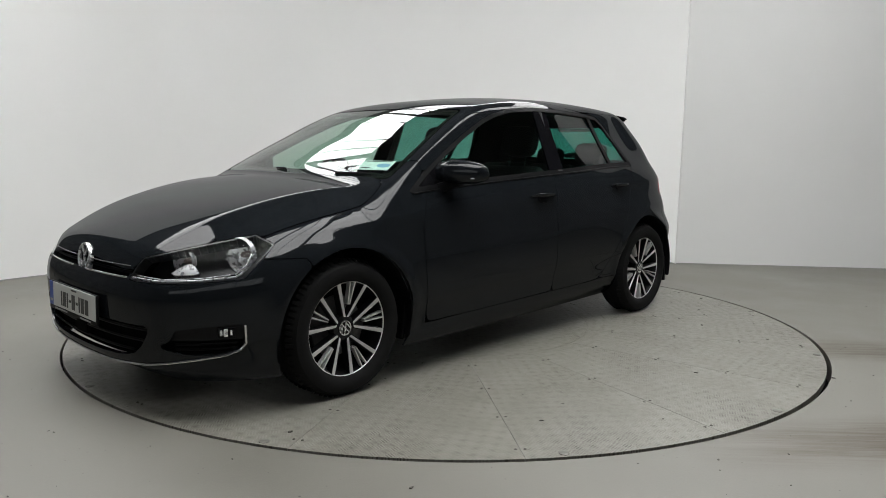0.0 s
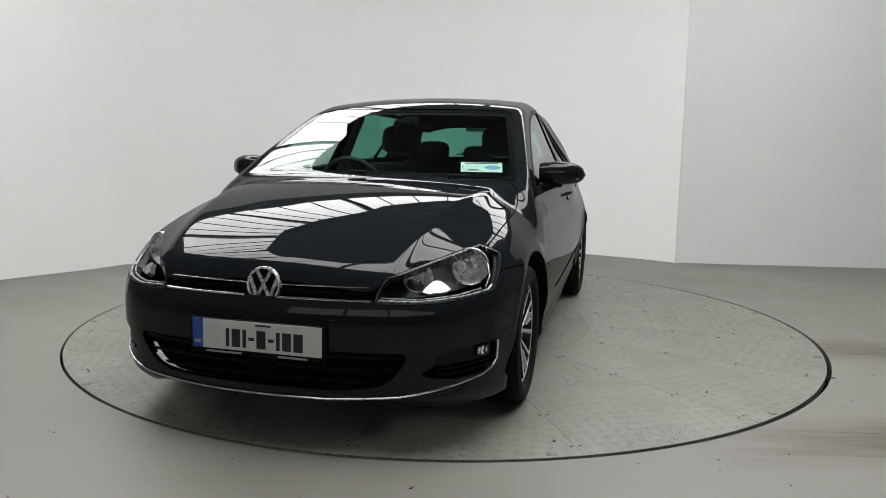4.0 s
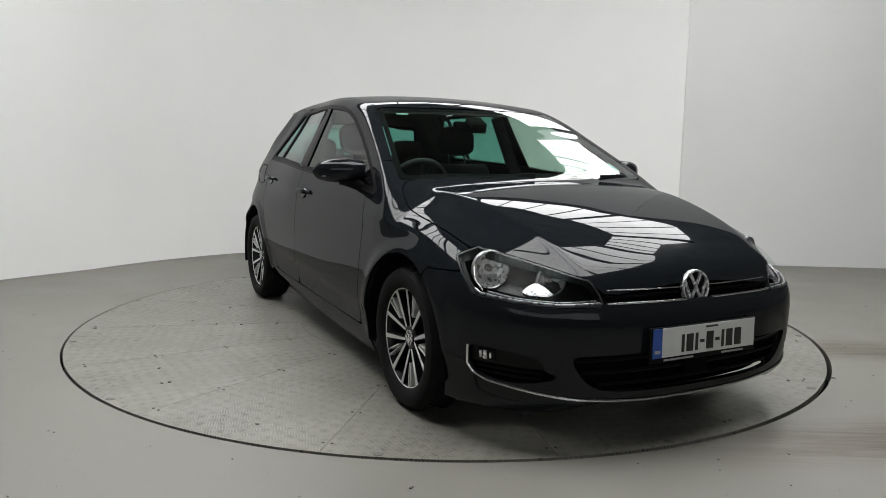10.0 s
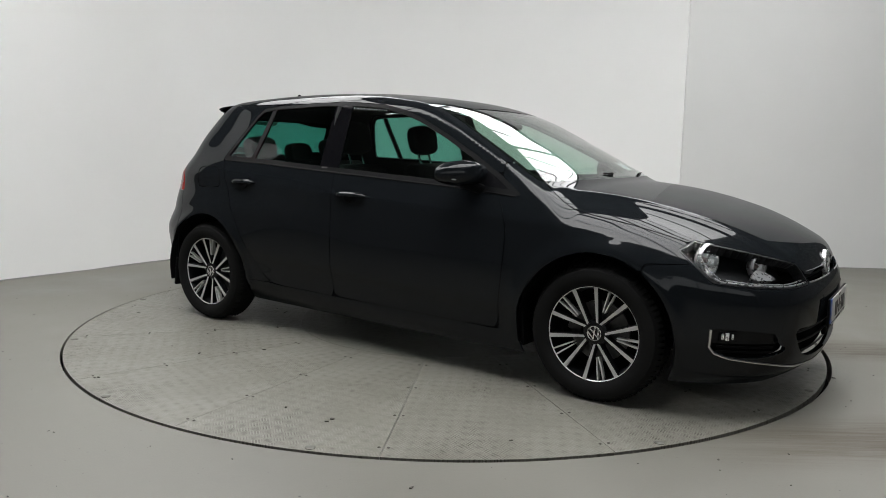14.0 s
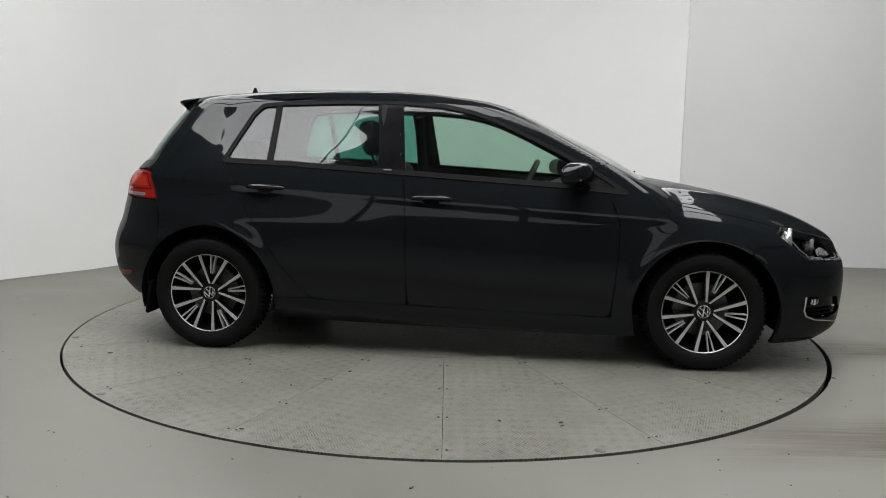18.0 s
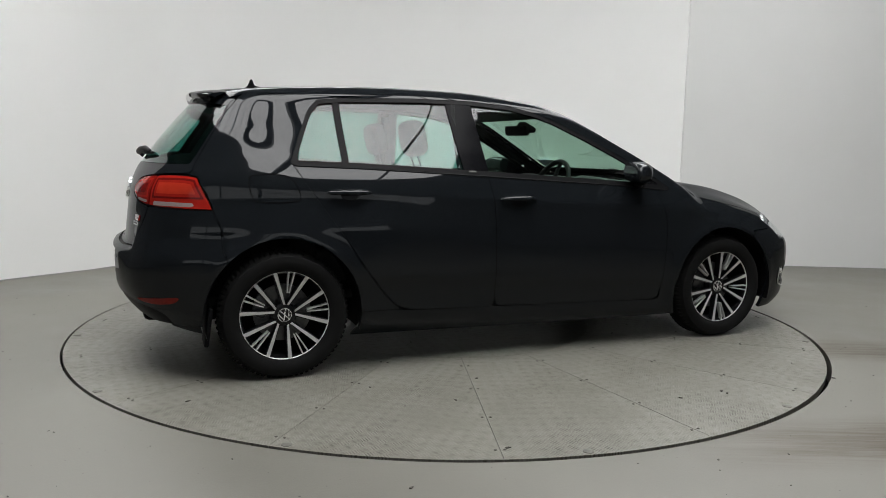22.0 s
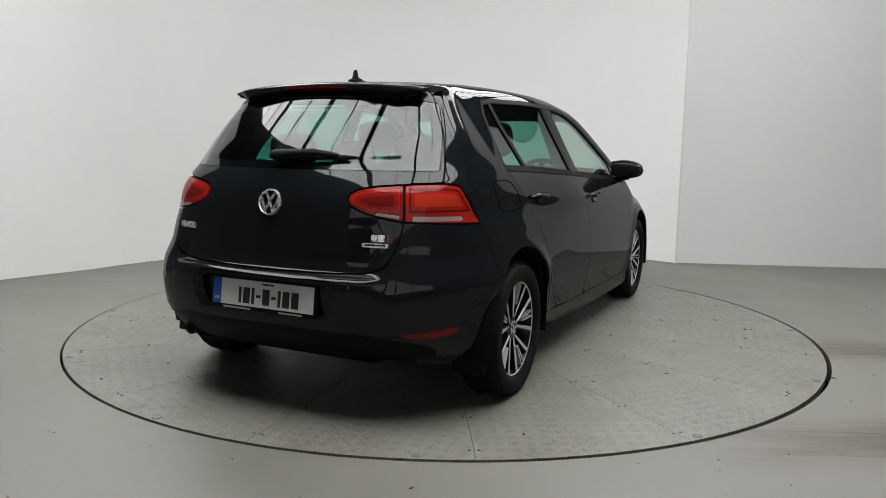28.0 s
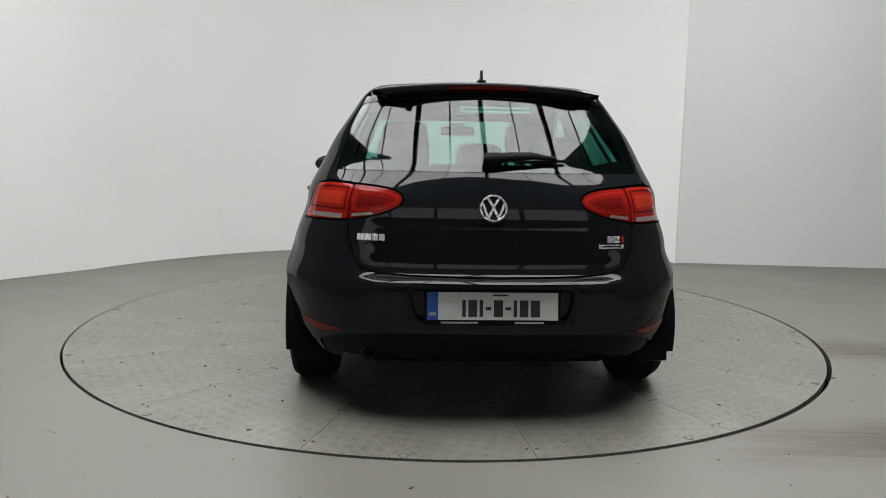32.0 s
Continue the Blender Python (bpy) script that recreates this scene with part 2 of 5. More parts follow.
PLATEBLUE = plain("blue_plate_band", (0.02, 0.07, 0.32), 0.35)
INK = plain("black_ink", (0.01, 0.01, 0.01), 0.4)
PALEINK = plain("pale_print", (0.30, 0.30, 0.30), 0.4)
MIRRORGLASS = plain("mirror_glass", (0.75, 0.78, 0.80), 0.02, metal=1.0, vary=0.01)
STICKER = plain("white_paper_sticker", (0.70, 0.75, 0.76), 0.5)
STICKERBLUE = plain("blue_print", (0.18, 0.33, 0.55), 0.5)
GREENSTRIP = plain("pale_green_sticker", (0.25, 0.42, 0.37), 0.5)


# ---- building helpers ----
def mesh_object(name, verts, faces, mat, parent=None, smooth=False, label=""):
    me = bpy.data.meshes.new(name)
    me.from_pydata([tuple(map(float, v)) for v in verts], [], [tuple(map(int, q)) for q in faces])
    if smooth:
        me.polygons.foreach_set("use_smooth", [True] * len(me.polygons))
    me.materials.append(mat)
    ob = new(name, me)
    ob.parent = parent
    if label:
        ob["label"] = label
    return ob


def part(name, bm, mat, parent, label="", smooth=True, angle=35.0):
    me = bpy.data.meshes.new(name)
    bmesh.ops.recalc_face_normals(bm, faces=bm.faces)
    bm.to_mesh(me)
    bm.free()
    me.materials.append(mat)
    if smooth:
        me.polygons.foreach_set("use_smooth", [True] * len(me.polygons))
        me.set_sharp_from_angle(angle=radians(angle))
    ob = new(name, me)
    ob.parent = parent
    if label:
        ob["label"] = label
    return ob


def box(bm, size, m=Matrix.Identity(4), bevel=0.0, seg=2):
    made = bmesh.ops.create_cube(bm, size=1.0, matrix=m @ Matrix.Diagonal((*size, 1)))
    if bevel:
        edges = {e for v in made["verts"] for e in v.link_edges}
        bmesh.ops.bevel(bm, geom=list(edges), offset=bevel, segments=seg, affect="EDGES", profile=0.5)
    return bm


def lathe(bm, profile, m=Matrix.Identity(4), steps=48, closed=False):
    """Turns (radius, height) rows about z."""
    rings = []
    for r, h in profile:
        if r < 1e-6:
            rings.append([bm.verts.new(m @ Vector((0, 0, h)))])
        else:
            rings.append([bm.verts.new(m @ Vector((r * math.cos(a), r * math.sin(a), h)))
                          for a in (2 * math.pi * k / steps for k in range(steps))])
    pairs = list(zip(rings, rings[1:])) + ([(rings[-1], rings[0])] if closed else [])
    for a, b in pairs:
        for k in range(steps):
            n = (k + 1) % steps
            q = [a[k % len(a)], a[n % len(a)], b[n % len(b)], b[k % len(b)]]
            q = [v for i, v in enumerate(q) if v not in q[:i]]
            if len(q) > 2:
                bm.faces.new(q)
    return bm


def prism(bm, outline, h0, h1, m=Matrix.Identity(4)):
    """A flat outline (x, y) raised from h0 to h1 along z."""
    lo = [bm.verts.new(m @ Vector((x, y, h0))) for x, y in outline]
    hi = [bm.verts.new(m @ Vector((x, y, h1))) for x, y in outline]
    n = len(lo)
    bm.faces.new(lo[::-1]), bm.faces.new(hi)
    for k in range(n):
        bm.faces.new([lo[k], lo[(k + 1) % n], hi[(k + 1) % n], hi[k]])
    return bm


def tube(bm, points, radius, steps=10, cap=True, flat=1.0):
    """A round bar along points; radius a number or one a point."""
    pts = [Vector(p) for p in points]
    rad = radius if isinstance(radius, (list, tuple)) else [radius] * len(pts)
    rings, up = [], None
    for k, p in enumerate(pts):
        d = (pts[min(k + 1, len(pts) - 1)] - pts[max(k - 1, 0)]).normalized()
        if up is None:
            up = d.orthogonal().normalized()
        up = (up - d * up.dot(d)).normalized()
        side = d.cross(up)
        rings.append([bm.verts.new(p + rad[k] * (math.cos(a) * up + flat * math.sin(a) * side))
                      for a in (2 * math.pi * j / steps for j in range(steps))])
    for a, b in zip(rings, rings[1:]):
        for j in range(steps):
            bm.faces.new([a[j], a[(j + 1) % steps], b[(j + 1) % steps], b[j]])
    if cap:
        bm.faces.new(rings[0][::-1]), bm.faces.new(rings[-1])
    return bm


def words(name, text, size, m, mat, parent, label="", depth=0.0006, align="CENTER", stretch=1.0):
    """Lettering as a mesh in the built-in font, lying in its own xy plane."""
    cu = bpy.data.curves.new(name, "FONT")
    cu.body, cu.size, cu.extrude, cu.align_x, cu.align_y = text, size, depth, align, "CENTER"
    tmp = new(name, cu)
    bpy.context.view_layer.update()
    me = bpy.data.meshes.new_from_object(tmp.evaluated_get(bpy.context.evaluated_depsgraph_get()))
    bpy.data.objects.remove(tmp)
    me.transform(m @ Matrix.Diagonal((stretch, 1, 1, 1)))
    me.materials.clear()
    me.materials.append(mat)
    ob = new(name, me)
    ob.parent = parent
    if label:
        ob["label"] = label
    return ob


# ---- the place: floor, table, white walls, hall ----
TABLE_R = 2.247


def build_place():
    # floor: one sheet with a round hole for the table
    n = 160
    hole_c, hole_r = (0.006, -0.008), 2.262
    verts, faces = [], []
    for k in range(n):
        a = 2 * math.pi * k / n
        c, s = math.cos(a), math.sin(a)
        verts.append((hole_c[0] + hole_r * c, hole_c[1] + hole_r * s, 0))
        verts.append((3.2 * c, 3.2 * s, 0))
        f = 14.0 / max(abs(c), abs(s))
        verts.append((f * c, f * s, 0))
        verts.append((hole_c[0] + hole_r * c, hole_c[1] + hole_r * s, -0.12))
    for k in range(n):
        j = (k + 1) % n
        faces += [(4 * k, 4 * k + 1, 4 * j + 1, 4 * j), (4 * k + 1, 4 * k + 2, 4 * j + 2, 4 * j + 1), (4 * k, 4 * j, 4 * j + 3, 4 * k + 3)]
    tagged(mesh_object("floor", verts, faces, FLOOR), "pale grey painted concrete floor with scuffs and brown tyre marks", "floor", kind="structure")
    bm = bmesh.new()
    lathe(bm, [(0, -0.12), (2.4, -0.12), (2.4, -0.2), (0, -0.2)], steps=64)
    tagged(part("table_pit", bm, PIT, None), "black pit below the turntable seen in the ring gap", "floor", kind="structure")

    # white curved wall round the table, then a straight wall from the corner
    path = []
    path += [(-3.85, 0.66), (-3.62, 0.97), (-3.42, 1.24)]
    a0, a1 = math.atan2(1.62, -3.12), math.atan2(2.65, 2.324)
    for k in range(41):
        a = a0 + (a1 - a0) * k / 40
        path.append((3.515 * math.cos(a), 3.515 * math.sin(a)))
    wall_run("wall_curved", path, WALL_H, "white painted curved studio wall with a thin base line")
    wall_run("wall_right", [(2.33, 2.652), (4.4, 2.515), (4.75, 2.49)], WALL_H, "painted straight studio wall beside the curved one, its dimmer light put into the colour", WALLDIM)


WALL_H = 3.1


def wall_run(name, path, high, label, mat=None):
    pts = [Vector((x, y, 0)) for x, y in path]
    verts, faces = [], []
    for k, p in enumerate(pts):
        d = (pts[min(k + 1, len(pts) - 1)] - pts[max(k - 1, 0)]).normalized()
        out = Vector((-d.y, d.x, 0)) * 0.10
        for q, z in ((p, 0), (p, high), (p + out, high), (p + out, 0)):
            verts.append((q.x, q.y, z))
    for k in range(len(pts) - 1):
        a, b = 4 * k, 4 * k + 4
        for i in range(4):
            j = (i + 1) % 4
            faces.append((a + i, b + i, b + j, a + j))
    faces += [(0, 1, 2, 3), tuple(4 * (len(pts) - 1) + i for i in (3, 2, 1, 0))]
    ob = mesh_object(name, verts, faces, mat or WALL, smooth=True)
    ob.data.set_sharp_from_angle(angle=radians(40))
    bm = bmesh.new()
    bm.from_mesh(ob.data)
    bmesh.ops.recalc_face_normals(bm, faces=bm.faces)
    bm.to_mesh(ob.data)
    bm.free()
    tagged(ob, label, "wall", kind="structure")
    # the dark joint where the wall meets the floor
    v2, f2 = [], []
    for k, p in enumerate(pts):
        d = (pts[min(k + 1, len(pts) - 1)] - pts[max(k - 1, 0)]).normalized()
        inn = Vector((d.y, -d.x, 0))
        for q, z in ((p + inn * 0.006, 0.001), (p + inn * 0.006, 0.010), (p + inn * 0.001, 0.010)):
            v2.append((q.x, q.y, z))
    for k in range(len(pts) - 1):
        for i in range(2):
            f2.append((3 * k + i, 3 * k + 3 + i, 3 * k + 4 + i, 3 * k + 1 + i))
    tagged(mesh_object("baseboard", v2, f2, SEAL), "thin grey sealant line along the wall's foot", "trim", kind="structure")


SEAL = plain("grey_sealant", (0.30, 0.30, 0.29), 0.7)


def build_hall():
    """The dark hall above and behind: side walls, ceiling, translucent roof strips between black ribs."""
    x0, x1, y0, y1, top = -9.5, 9.5, -13.5, 8.5, 5.3
    t = 0.15
    for nm, c, s in (("wall_hall_west", (x0 - t / 2, (y0 + y1) / 2, top / 2), (t, y1 - y0, top)),
                     ("wall_hall_east", (x1 + t / 2, (y0 + y1) / 2, top / 2), (t, y1 - y0, top)),
                     ("wall_hall_south", ((x0 + x1) / 2, y0 - t / 2, top / 2), (x1 - x0, t, top)),
                     ("wall_hall_north", ((x0 + x1) / 2, y1 + t / 2, top / 2), (x1 - x0, t, top))):
        bm = box(bmesh.new(), s, Matrix.Translation(c))
        tagged(part(nm, bm, HALL, None, smooth=False), "dark clad wall of the surrounding hall", "wall", kind="structure")
    bm = box(bmesh.new(), (x1 - x0, y1 - y0, 0.1), Matrix.Translation(((x0 + x1) / 2, (y0 + y1) / 2, top + 0.05)))
    tagged(part("ceiling", bm, HALL, None, smooth=False), "dark hall ceiling with translucent roof strips", "ceiling", kind="structure")
    # on the unseen hall wall that faces the table: glowing sheets added above to brighten the flank, dark panels and
    # steel columns added below to vary its reflections
    clad = tagged(new("wall_added_glow"), "added glowing sheets over added dark panels, unseen, for reflections in the car", "wall", kind="structure")
    clad.location = (0, y0, 0)
    for k in range(19):
        part("glow_panel", box(bmesh.new(), (0.98, 0.05, 2.9), Matrix.Translation((-9 + k, 0.04, 3.85)), 0.012), GLOWSHEET, clad, smooth=False)
    for cx, wide, high in ((-7.2, 3.4, 2.3), (-2.6, 2.6, 2.3), (1.1, 3.0, 2.3), (6.6, 4.2, 2.3)):
        part("shutter", box(bmesh.new(), (wide, 0.06, high), Matrix.Translation((cx, 0.05, high / 2)), 0.01), DARKPANEL, clad, smooth=False)
    for cx in (-5.0, -0.75, 3.4):
        part("column", box(bmesh.new(), (0.22, 0.22, 5.2), Matrix.Translation((cx, 0.2, 2.6)), 0.01), STEEL, clad, smooth=False)
    # a ring of translucent panes between radial ribs, round an added dark canopy, outlines fitted to reflections
    c, n = Vector((0.0, 1.2, 0)), 13
    canopy = [(0.0, 5.8), (-1.1, 4.7), (-1.8, 3.4), (-2.4, 2.3), (-2.6, 0.6), (-2.4, -0.8), (-1.3, -1.7), (-0.4, -1.0), (0.5, -0.2), (1.5, 0.2), (2.4, 1.2), (2.7, 2.6), (2.2, 4.0), (1.3, 5.1)]
    limit = [(0.0, 7.1), (-1.6, 6.7), (-3.5, 5.2), (-4.7, 3.0), (-4.9, 0.9), (-4.2, -0.9), (-3.2, -2.3), (-1.6, -3.2), (0.0, -3.65), (1.36, -4.0), (2.6, -3.4), (3.4, -1.6), (3.5, 0.2), (3.4, 1.4), (3.7, 2.6), (4.7, 3.7), (4.5, 5.2), (2.6, 6.6), (0.9, 7.1)]

    def reach(a, corners):
        """How far the outline lies from the middle, along the angle a."""
        d = Vector((math.cos(a), math.sin(a), 0))
        pts = [Vector((x, y, 0)) for x, y in corners]
        for p, q in zip(pts, pts[1:] + pts[:1]):
            e = q - p
            den = d.x * e.y - d.y * e.x
            if abs(den) < 1e-9:
                continue
            t = ((p - c).x * e.y - (p - c).y * e.x) / den
            u = ((p - c).x * d.y - (p - c).y * d.x) / den
            if t > 0 and -1e-6 <= u <= 1 + 1e-6:
                return t
        return 2.5

    roof_light = tagged(new("window_1"), "ring of bright translucent roof panes between dark radial ribs", "skylight", kind="structure")
    roof_light.location = (c.x, c.y, ROOF_Z)
    steps = 8
    for k in range(n):
        angles = [2 * math.pi * (k + j / steps) / n for j in range(steps + 1)]
        ring = [(reach(a, limit), a) for a in angles] + [(reach(a, canopy) - 0.1, a) for a in angles[::-1]]
        bm = prism(bmesh.new(), [(r * math.cos(a), r * math.sin(a)) for r, a in ring], 0.0, 0.03)
        part("pane", bm, SKYLIGHT, roof_light, smooth=False)
        far = reach(angles[0], limit)
        bm = box(bmesh.new(), (far - 0.6, 0.11, 0.14), Matrix.Rotation(angles[0], 4, "Z") @ Matrix.Translation(((far + 0.6) / 2, 0, -0.05)))
        part("rib", bm, STEEL, roof_light, smooth=False)
        for j in (2, 4, 6) if k < n / 2 else (4,):
            near, far = reach(angles[j], canopy), reach(angles[j], limit)
            bm = box(bmesh.new(), (far - near, 0.028, 0.05), Matrix.Rotation(angles[j], 4, "Z") @ Matrix.Translation(((far + near) / 2, 0, -0.02)))
            part("thin_rib", bm, STEEL, roof_light, smooth=False)
    # unseen panel, added to block roof light and darken the middle of reflections
    bm = prism(bmesh.new(), canopy, ROOF_Z - 0.22, ROOF_Z - 0.14)
    tagged(part("trim_added_canopy", bm, HALL, None, smooth=False), "added dark panel over the turntable, unseen, that shapes the roof light and its reflections", "canopy", kind="structure")


ROOF_Z = 5.0


def build_table():
    table = tagged(new("turntable"), "round painted chequer plate turntable with bolted rim plates", "turntable")
    segs, inner = 16, 0.93
    bm = bmesh.new()
    lathe(bm, [(0, 0), (inner - 0.002, 0), (inner - 0.002, -0.03), (0, -0.03)], steps=64)
    part("centre_plate", bm, PLATE, table)
    verts, faces = [], []
    steps = 10
    for k in range(steps + 1):
        a = radians(22.5) * (k / steps)
        g = 0.0011
        for r in (inner, TABLE_R):
            e = g / r
            b = e + (radians(22.5) - 2 * e) * (k / steps)
            verts += [(r * math.cos(b), r * math.sin(b), 0), (r * math.cos(b), r * math.sin(b), -0.03)]
    for k in range(steps):
        a, b = 4 * k, 4 * k + 4
        faces += [(a, a + 2, b + 2, b), (a + 2, a + 3, b + 3, b + 2), (a + 1, a, b, b + 1)]
    faces += [(0, 1, 3, 2), (4 * steps, 4 * steps + 2, 4 * steps + 3, 4 * steps + 1)]
    first = mesh_object("deck_plate", verts, faces, PLATE, table)
    first.rotation_euler.z = radians(51.0)
    for k in range(1, segs):
        o = first.copy()
        scene.collection.objects.link(o)
        o.rotation_euler.z = radians(51.0 + 22.5 * k)
    bm = bmesh.new()
    lathe(bm, [(0, 0.004), (0.017, 0.004), (0.021, 0.0015), (0.021, -0.002)], steps=16)
    bolt = part("bolt", bm, STEELWORN, table)
    for k in range(12):
        a = radians(-33.5 + (29.5 if k else 0) * k + (0.5 if k > 6 else 0))
        o = bolt if k == 0 else bolt.copy()
        if k:
            scene.collection.objects.link(o)
        o.location = (2.215 * math.cos(a), 2.215 * math.sin(a), 0)
    # countersunk screws in pairs along the seams of the deck plates
    bm = lathe(bmesh.new(), [(0, 0.0022), (0.0048, 0.0022), (0.0066, 0.0004), (0.0066, -0.002)], steps=10)
    first = part("screw", bm, GRIT, table)
    first.location = (1.08, 0.016, 0)
    places = [(r, side, k) for k in range(16) for r in (1.08, 1.45, 1.82, 2.16) for side in (1, -1)]
    for r, side, k in places:
        a = radians(51.0 + 22.5 * k) + side * 0.018 / r
        o = first if (r, side, k) == places[0] else first.copy()
        if o is not first:
            scene.collection.objects.link(o)
        o.location = (r * math.cos(a), r * math.sin(a), 0)
    rng = random.Random(4)
    bm = bmesh.new()
    for k in range(60):
        r, a = 2.15 * math.sqrt(rng.random()), rng.uniform(0, 2 * math.pi)
        chip(bm, rng, r * math.cos(a), r * math.sin(a))
    part("grit", bm, GRIT, table, "dark crumbs of dirt", smooth=False)["kind"] = "stuff"
    return table


def chip(bm, rng, x, y, size=0.0):
    """One flat crumb of dirt."""
    s = size or rng.uniform(0.003, 0.011)
    m = Matrix.Translation((x, y, 0.0012)) @ Matrix.Rotation(rng.uniform(0, 3.1), 4, "Z")
    prism(bm, [(s * rng.uniform(0.7, 1.3) * math.cos(q), s * 0.55 * rng.uniform(0.7, 1.2) * math.sin(q)) for q in (k * math.pi / 3 for k in range(6))], 0.0, s * 0.35, m)


def build_grit():
    rng = random.Random(9)
    bm = bmesh.new()
    for k in range(90):
        r, a = rng.uniform(2.3, 3.4), rng.uniform(-3.6, 0.6)
        chip(bm, rng, r * math.cos(a), r * math.sin(a), rng.uniform(0.002, 0.006))
    for x, y, s in FLOOR_BITS:
        chip(bm, rng, x, y, s * 0.6)
    tagged(part("floor_grit", bm, GRIT, None, smooth=False), "dark crumbs of dirt on the concrete floor", "dirt", kind="stuff")


FLOOR_BITS = ((1.008, -2.206, 0.012), (-0.1, -2.48, 0.016), (1.958, -1.171, 0.016), (1.792, -1.601, 0.008), (-1.498, -2.063, 0.009), (1.18, -2.405, 0.007), (2.251, -0.027, 0.01))
GRIT = plain("dark_dirt", (0.065, 0.062, 0.052), 0.8)
STEELWORN = plain("worn_bolt_steel", (0.16, 0.155, 0.14), 0.5, metal=0.6)


# ---- the car's skin: one smooth form, from which all panels are cut ----
def curve(rows, soft=0.03):
    """A smooth function through design rows (position, value)."""
    xs = np.array([r[0] for r in rows], float)
    ys = np.array([r[1] for r in rows], float)
    d = np.gradient(ys, xs)
    step = 0.002
    q = np.arange(xs[0], xs[-1], step)
    i = np.clip(np.searchsorted(xs, q, side="right") - 1, 0, len(xs) - 2)
    h = xs[i + 1] - xs[i]
    s = (q - xs[i]) / h
    v = ((2 * s**3 - 3 * s**2 + 1) * ys[i] + (s**3 - 2 * s**2 + s) * h * d[i]
         + (-2 * s**3 + 3 * s**2) * ys[i + 1] + (s**3 - s**2) * h * d[i + 1])
    if soft:
        n = int(3 * soft / step)
        w = np.exp(-0.5 * (np.arange(-n, n + 1) * step / soft) ** 2)
        w /= w.sum()
        pad = np.concatenate([v[0] + (np.arange(-n, 0)) * (v[1] - v[0]), v, v[-1] + np.arange(1, n + 1) * (v[-1] - v[-2])])
        v = np.convolve(pad, w, "valid")

    def f(x):
        lo, hi = (v[1] - v[0]) / step, (v[-1] - v[-2]) / step
        return np.interp(x, q, v) + np.where(x < q[0], (x - q[0]) * lo, 0) + np.where(x > q[-1], (x - q[-1]) * hi, 0)

    return f


def smooth(a, b, x):
    s = np.clip((x - a) / (b - a), 0, 1)
    return s * s * (3 - 2 * s)


def smax(a, b, k):
    h = np.maximum(k - np.abs(a - b), 0) / k
    return np.maximum(a, b) + h * h * k * 0.25


SECTION = curve([(-0.95, -0.55), (-0.75, -0.14), (-0.68, -0.070), (-0.62, -0.046), (-0.56, -0.039), (-0.48, -0.028), (-0.43, -0.015), (-0.40, -0.0125), (-0.3, -0.012), (-0.2, -0.017),
                 (-0.1, -0.027), (-0.055, -0.032), (-0.03, -0.034), (-0.022, -0.0352), (0, -0.043), (0.05, -0.063), (0.10, -0.086), (0.15, -0.111), (0.2, -0.135), (0.3, -0.183), (0.4, -0.229), (0.5, -0.278), (0.6, -0.344)], 0.006)
PLAN_HIGH = curve([(-2.3, 0.54), (-2.0, 0.665), (-1.85, 0.745), (-1.75, 0.792), (-1.64, 0.832), (-1.5, 0.860), (-1.3, 0.878), (-1.0, 0.891), (-0.5, 0.899),
                   (0, 0.899), (0.5, 0.899), (0.9, 0.897), (1.3, 0.893), (1.5, 0.882), (1.7, 0.850), (1.85, 0.805), (2.0, 0.745), (2.3, 0.60)], 0.06)
PLAN_LOW = curve([(-2.3, 0.62), (-2.0, 0.755), (-1.85, 0.812), (-1.7, 0.860), (-1.5, 0.893), (-1.3, 0.902), (-1.0, 0.897), (0, 0.899), (1.0, 0.897),
                  (1.3, 0.895), (1.5, 0.886), (1.7, 0.864), (1.85, 0.832), (2.0, 0.785), (2.3, 0.66)], 0.06)
NOSE = curve([(0.05, 1.85), (0.12, 2.00), (0.17, 2.09), (0.205, 2.135), (0.25, 2.150), (0.32, 2.158), (0.42, 2.164), (0.50, 2.163), (0.56, 2.148), (0.60, 2.125),
              (0.66, 2.105), (0.72, 2.095), (0.9, 2.05), (1.5, 1.9)], 0.012)
TAIL = curve([(0.05, -1.70), (0.20, -1.90), (0.28, -2.00), (0.34, -2.050), (0.42, -2.082), (0.52, -2.094), (0.575, -2.092), (0.600, -2.080), (0.612, -2.040), (0.63, -2.030), (0.70, -2.018),
              (0.80, -2.006), (0.88, -1.995), (0.95, -1.972), (0.99, -1.953), (1.02, -1.933), (1.10, -1.875), (1.2, -1.795), (1.31, -1.700), (1.45, -1.575)], 0.007)
TAIL_SIDE = curve([(0.05, -1.70), (0.20, -1.90), (0.28, -2.00), (0.34, -2.050), (0.42, -2.082), (0.52, -2.090), (0.60, -2.072), (0.70, -2.035), (0.80, -2.008), (0.88, -1.995),
                   (0.95, -1.972), (0.99, -1.953), (1.02, -1.933), (1.10, -1.875), (1.2, -1.795), (1.31, -1.700), (1.45, -1.575)], 0.02)
TOP = curve([(2.3, 0.50), (2.16, 0.62), (2.10, 0.680), (2.05, 0.712), (1.95, 0.760), (1.8, 0.815), (1.6, 0.869), (1.4, 0.912), (1.2, 0.947), (1.10, 0.964), (1.03, 0.992), (0.95, 1.038),
             (0.8, 1.119), (0.6, 1.215), (0.45, 1.287), (0.33, 1.338), (0.2, 1.381), (0, 1.413), (-0.25, 1.438), (-0.5, 1.446), (-0.8, 1.446), (-1.1, 1.436),
             (-1.4, 1.416), (-1.6, 1.395), (-1.8, 1.372), (-2.2, 1.32)][::-1], 0.022)
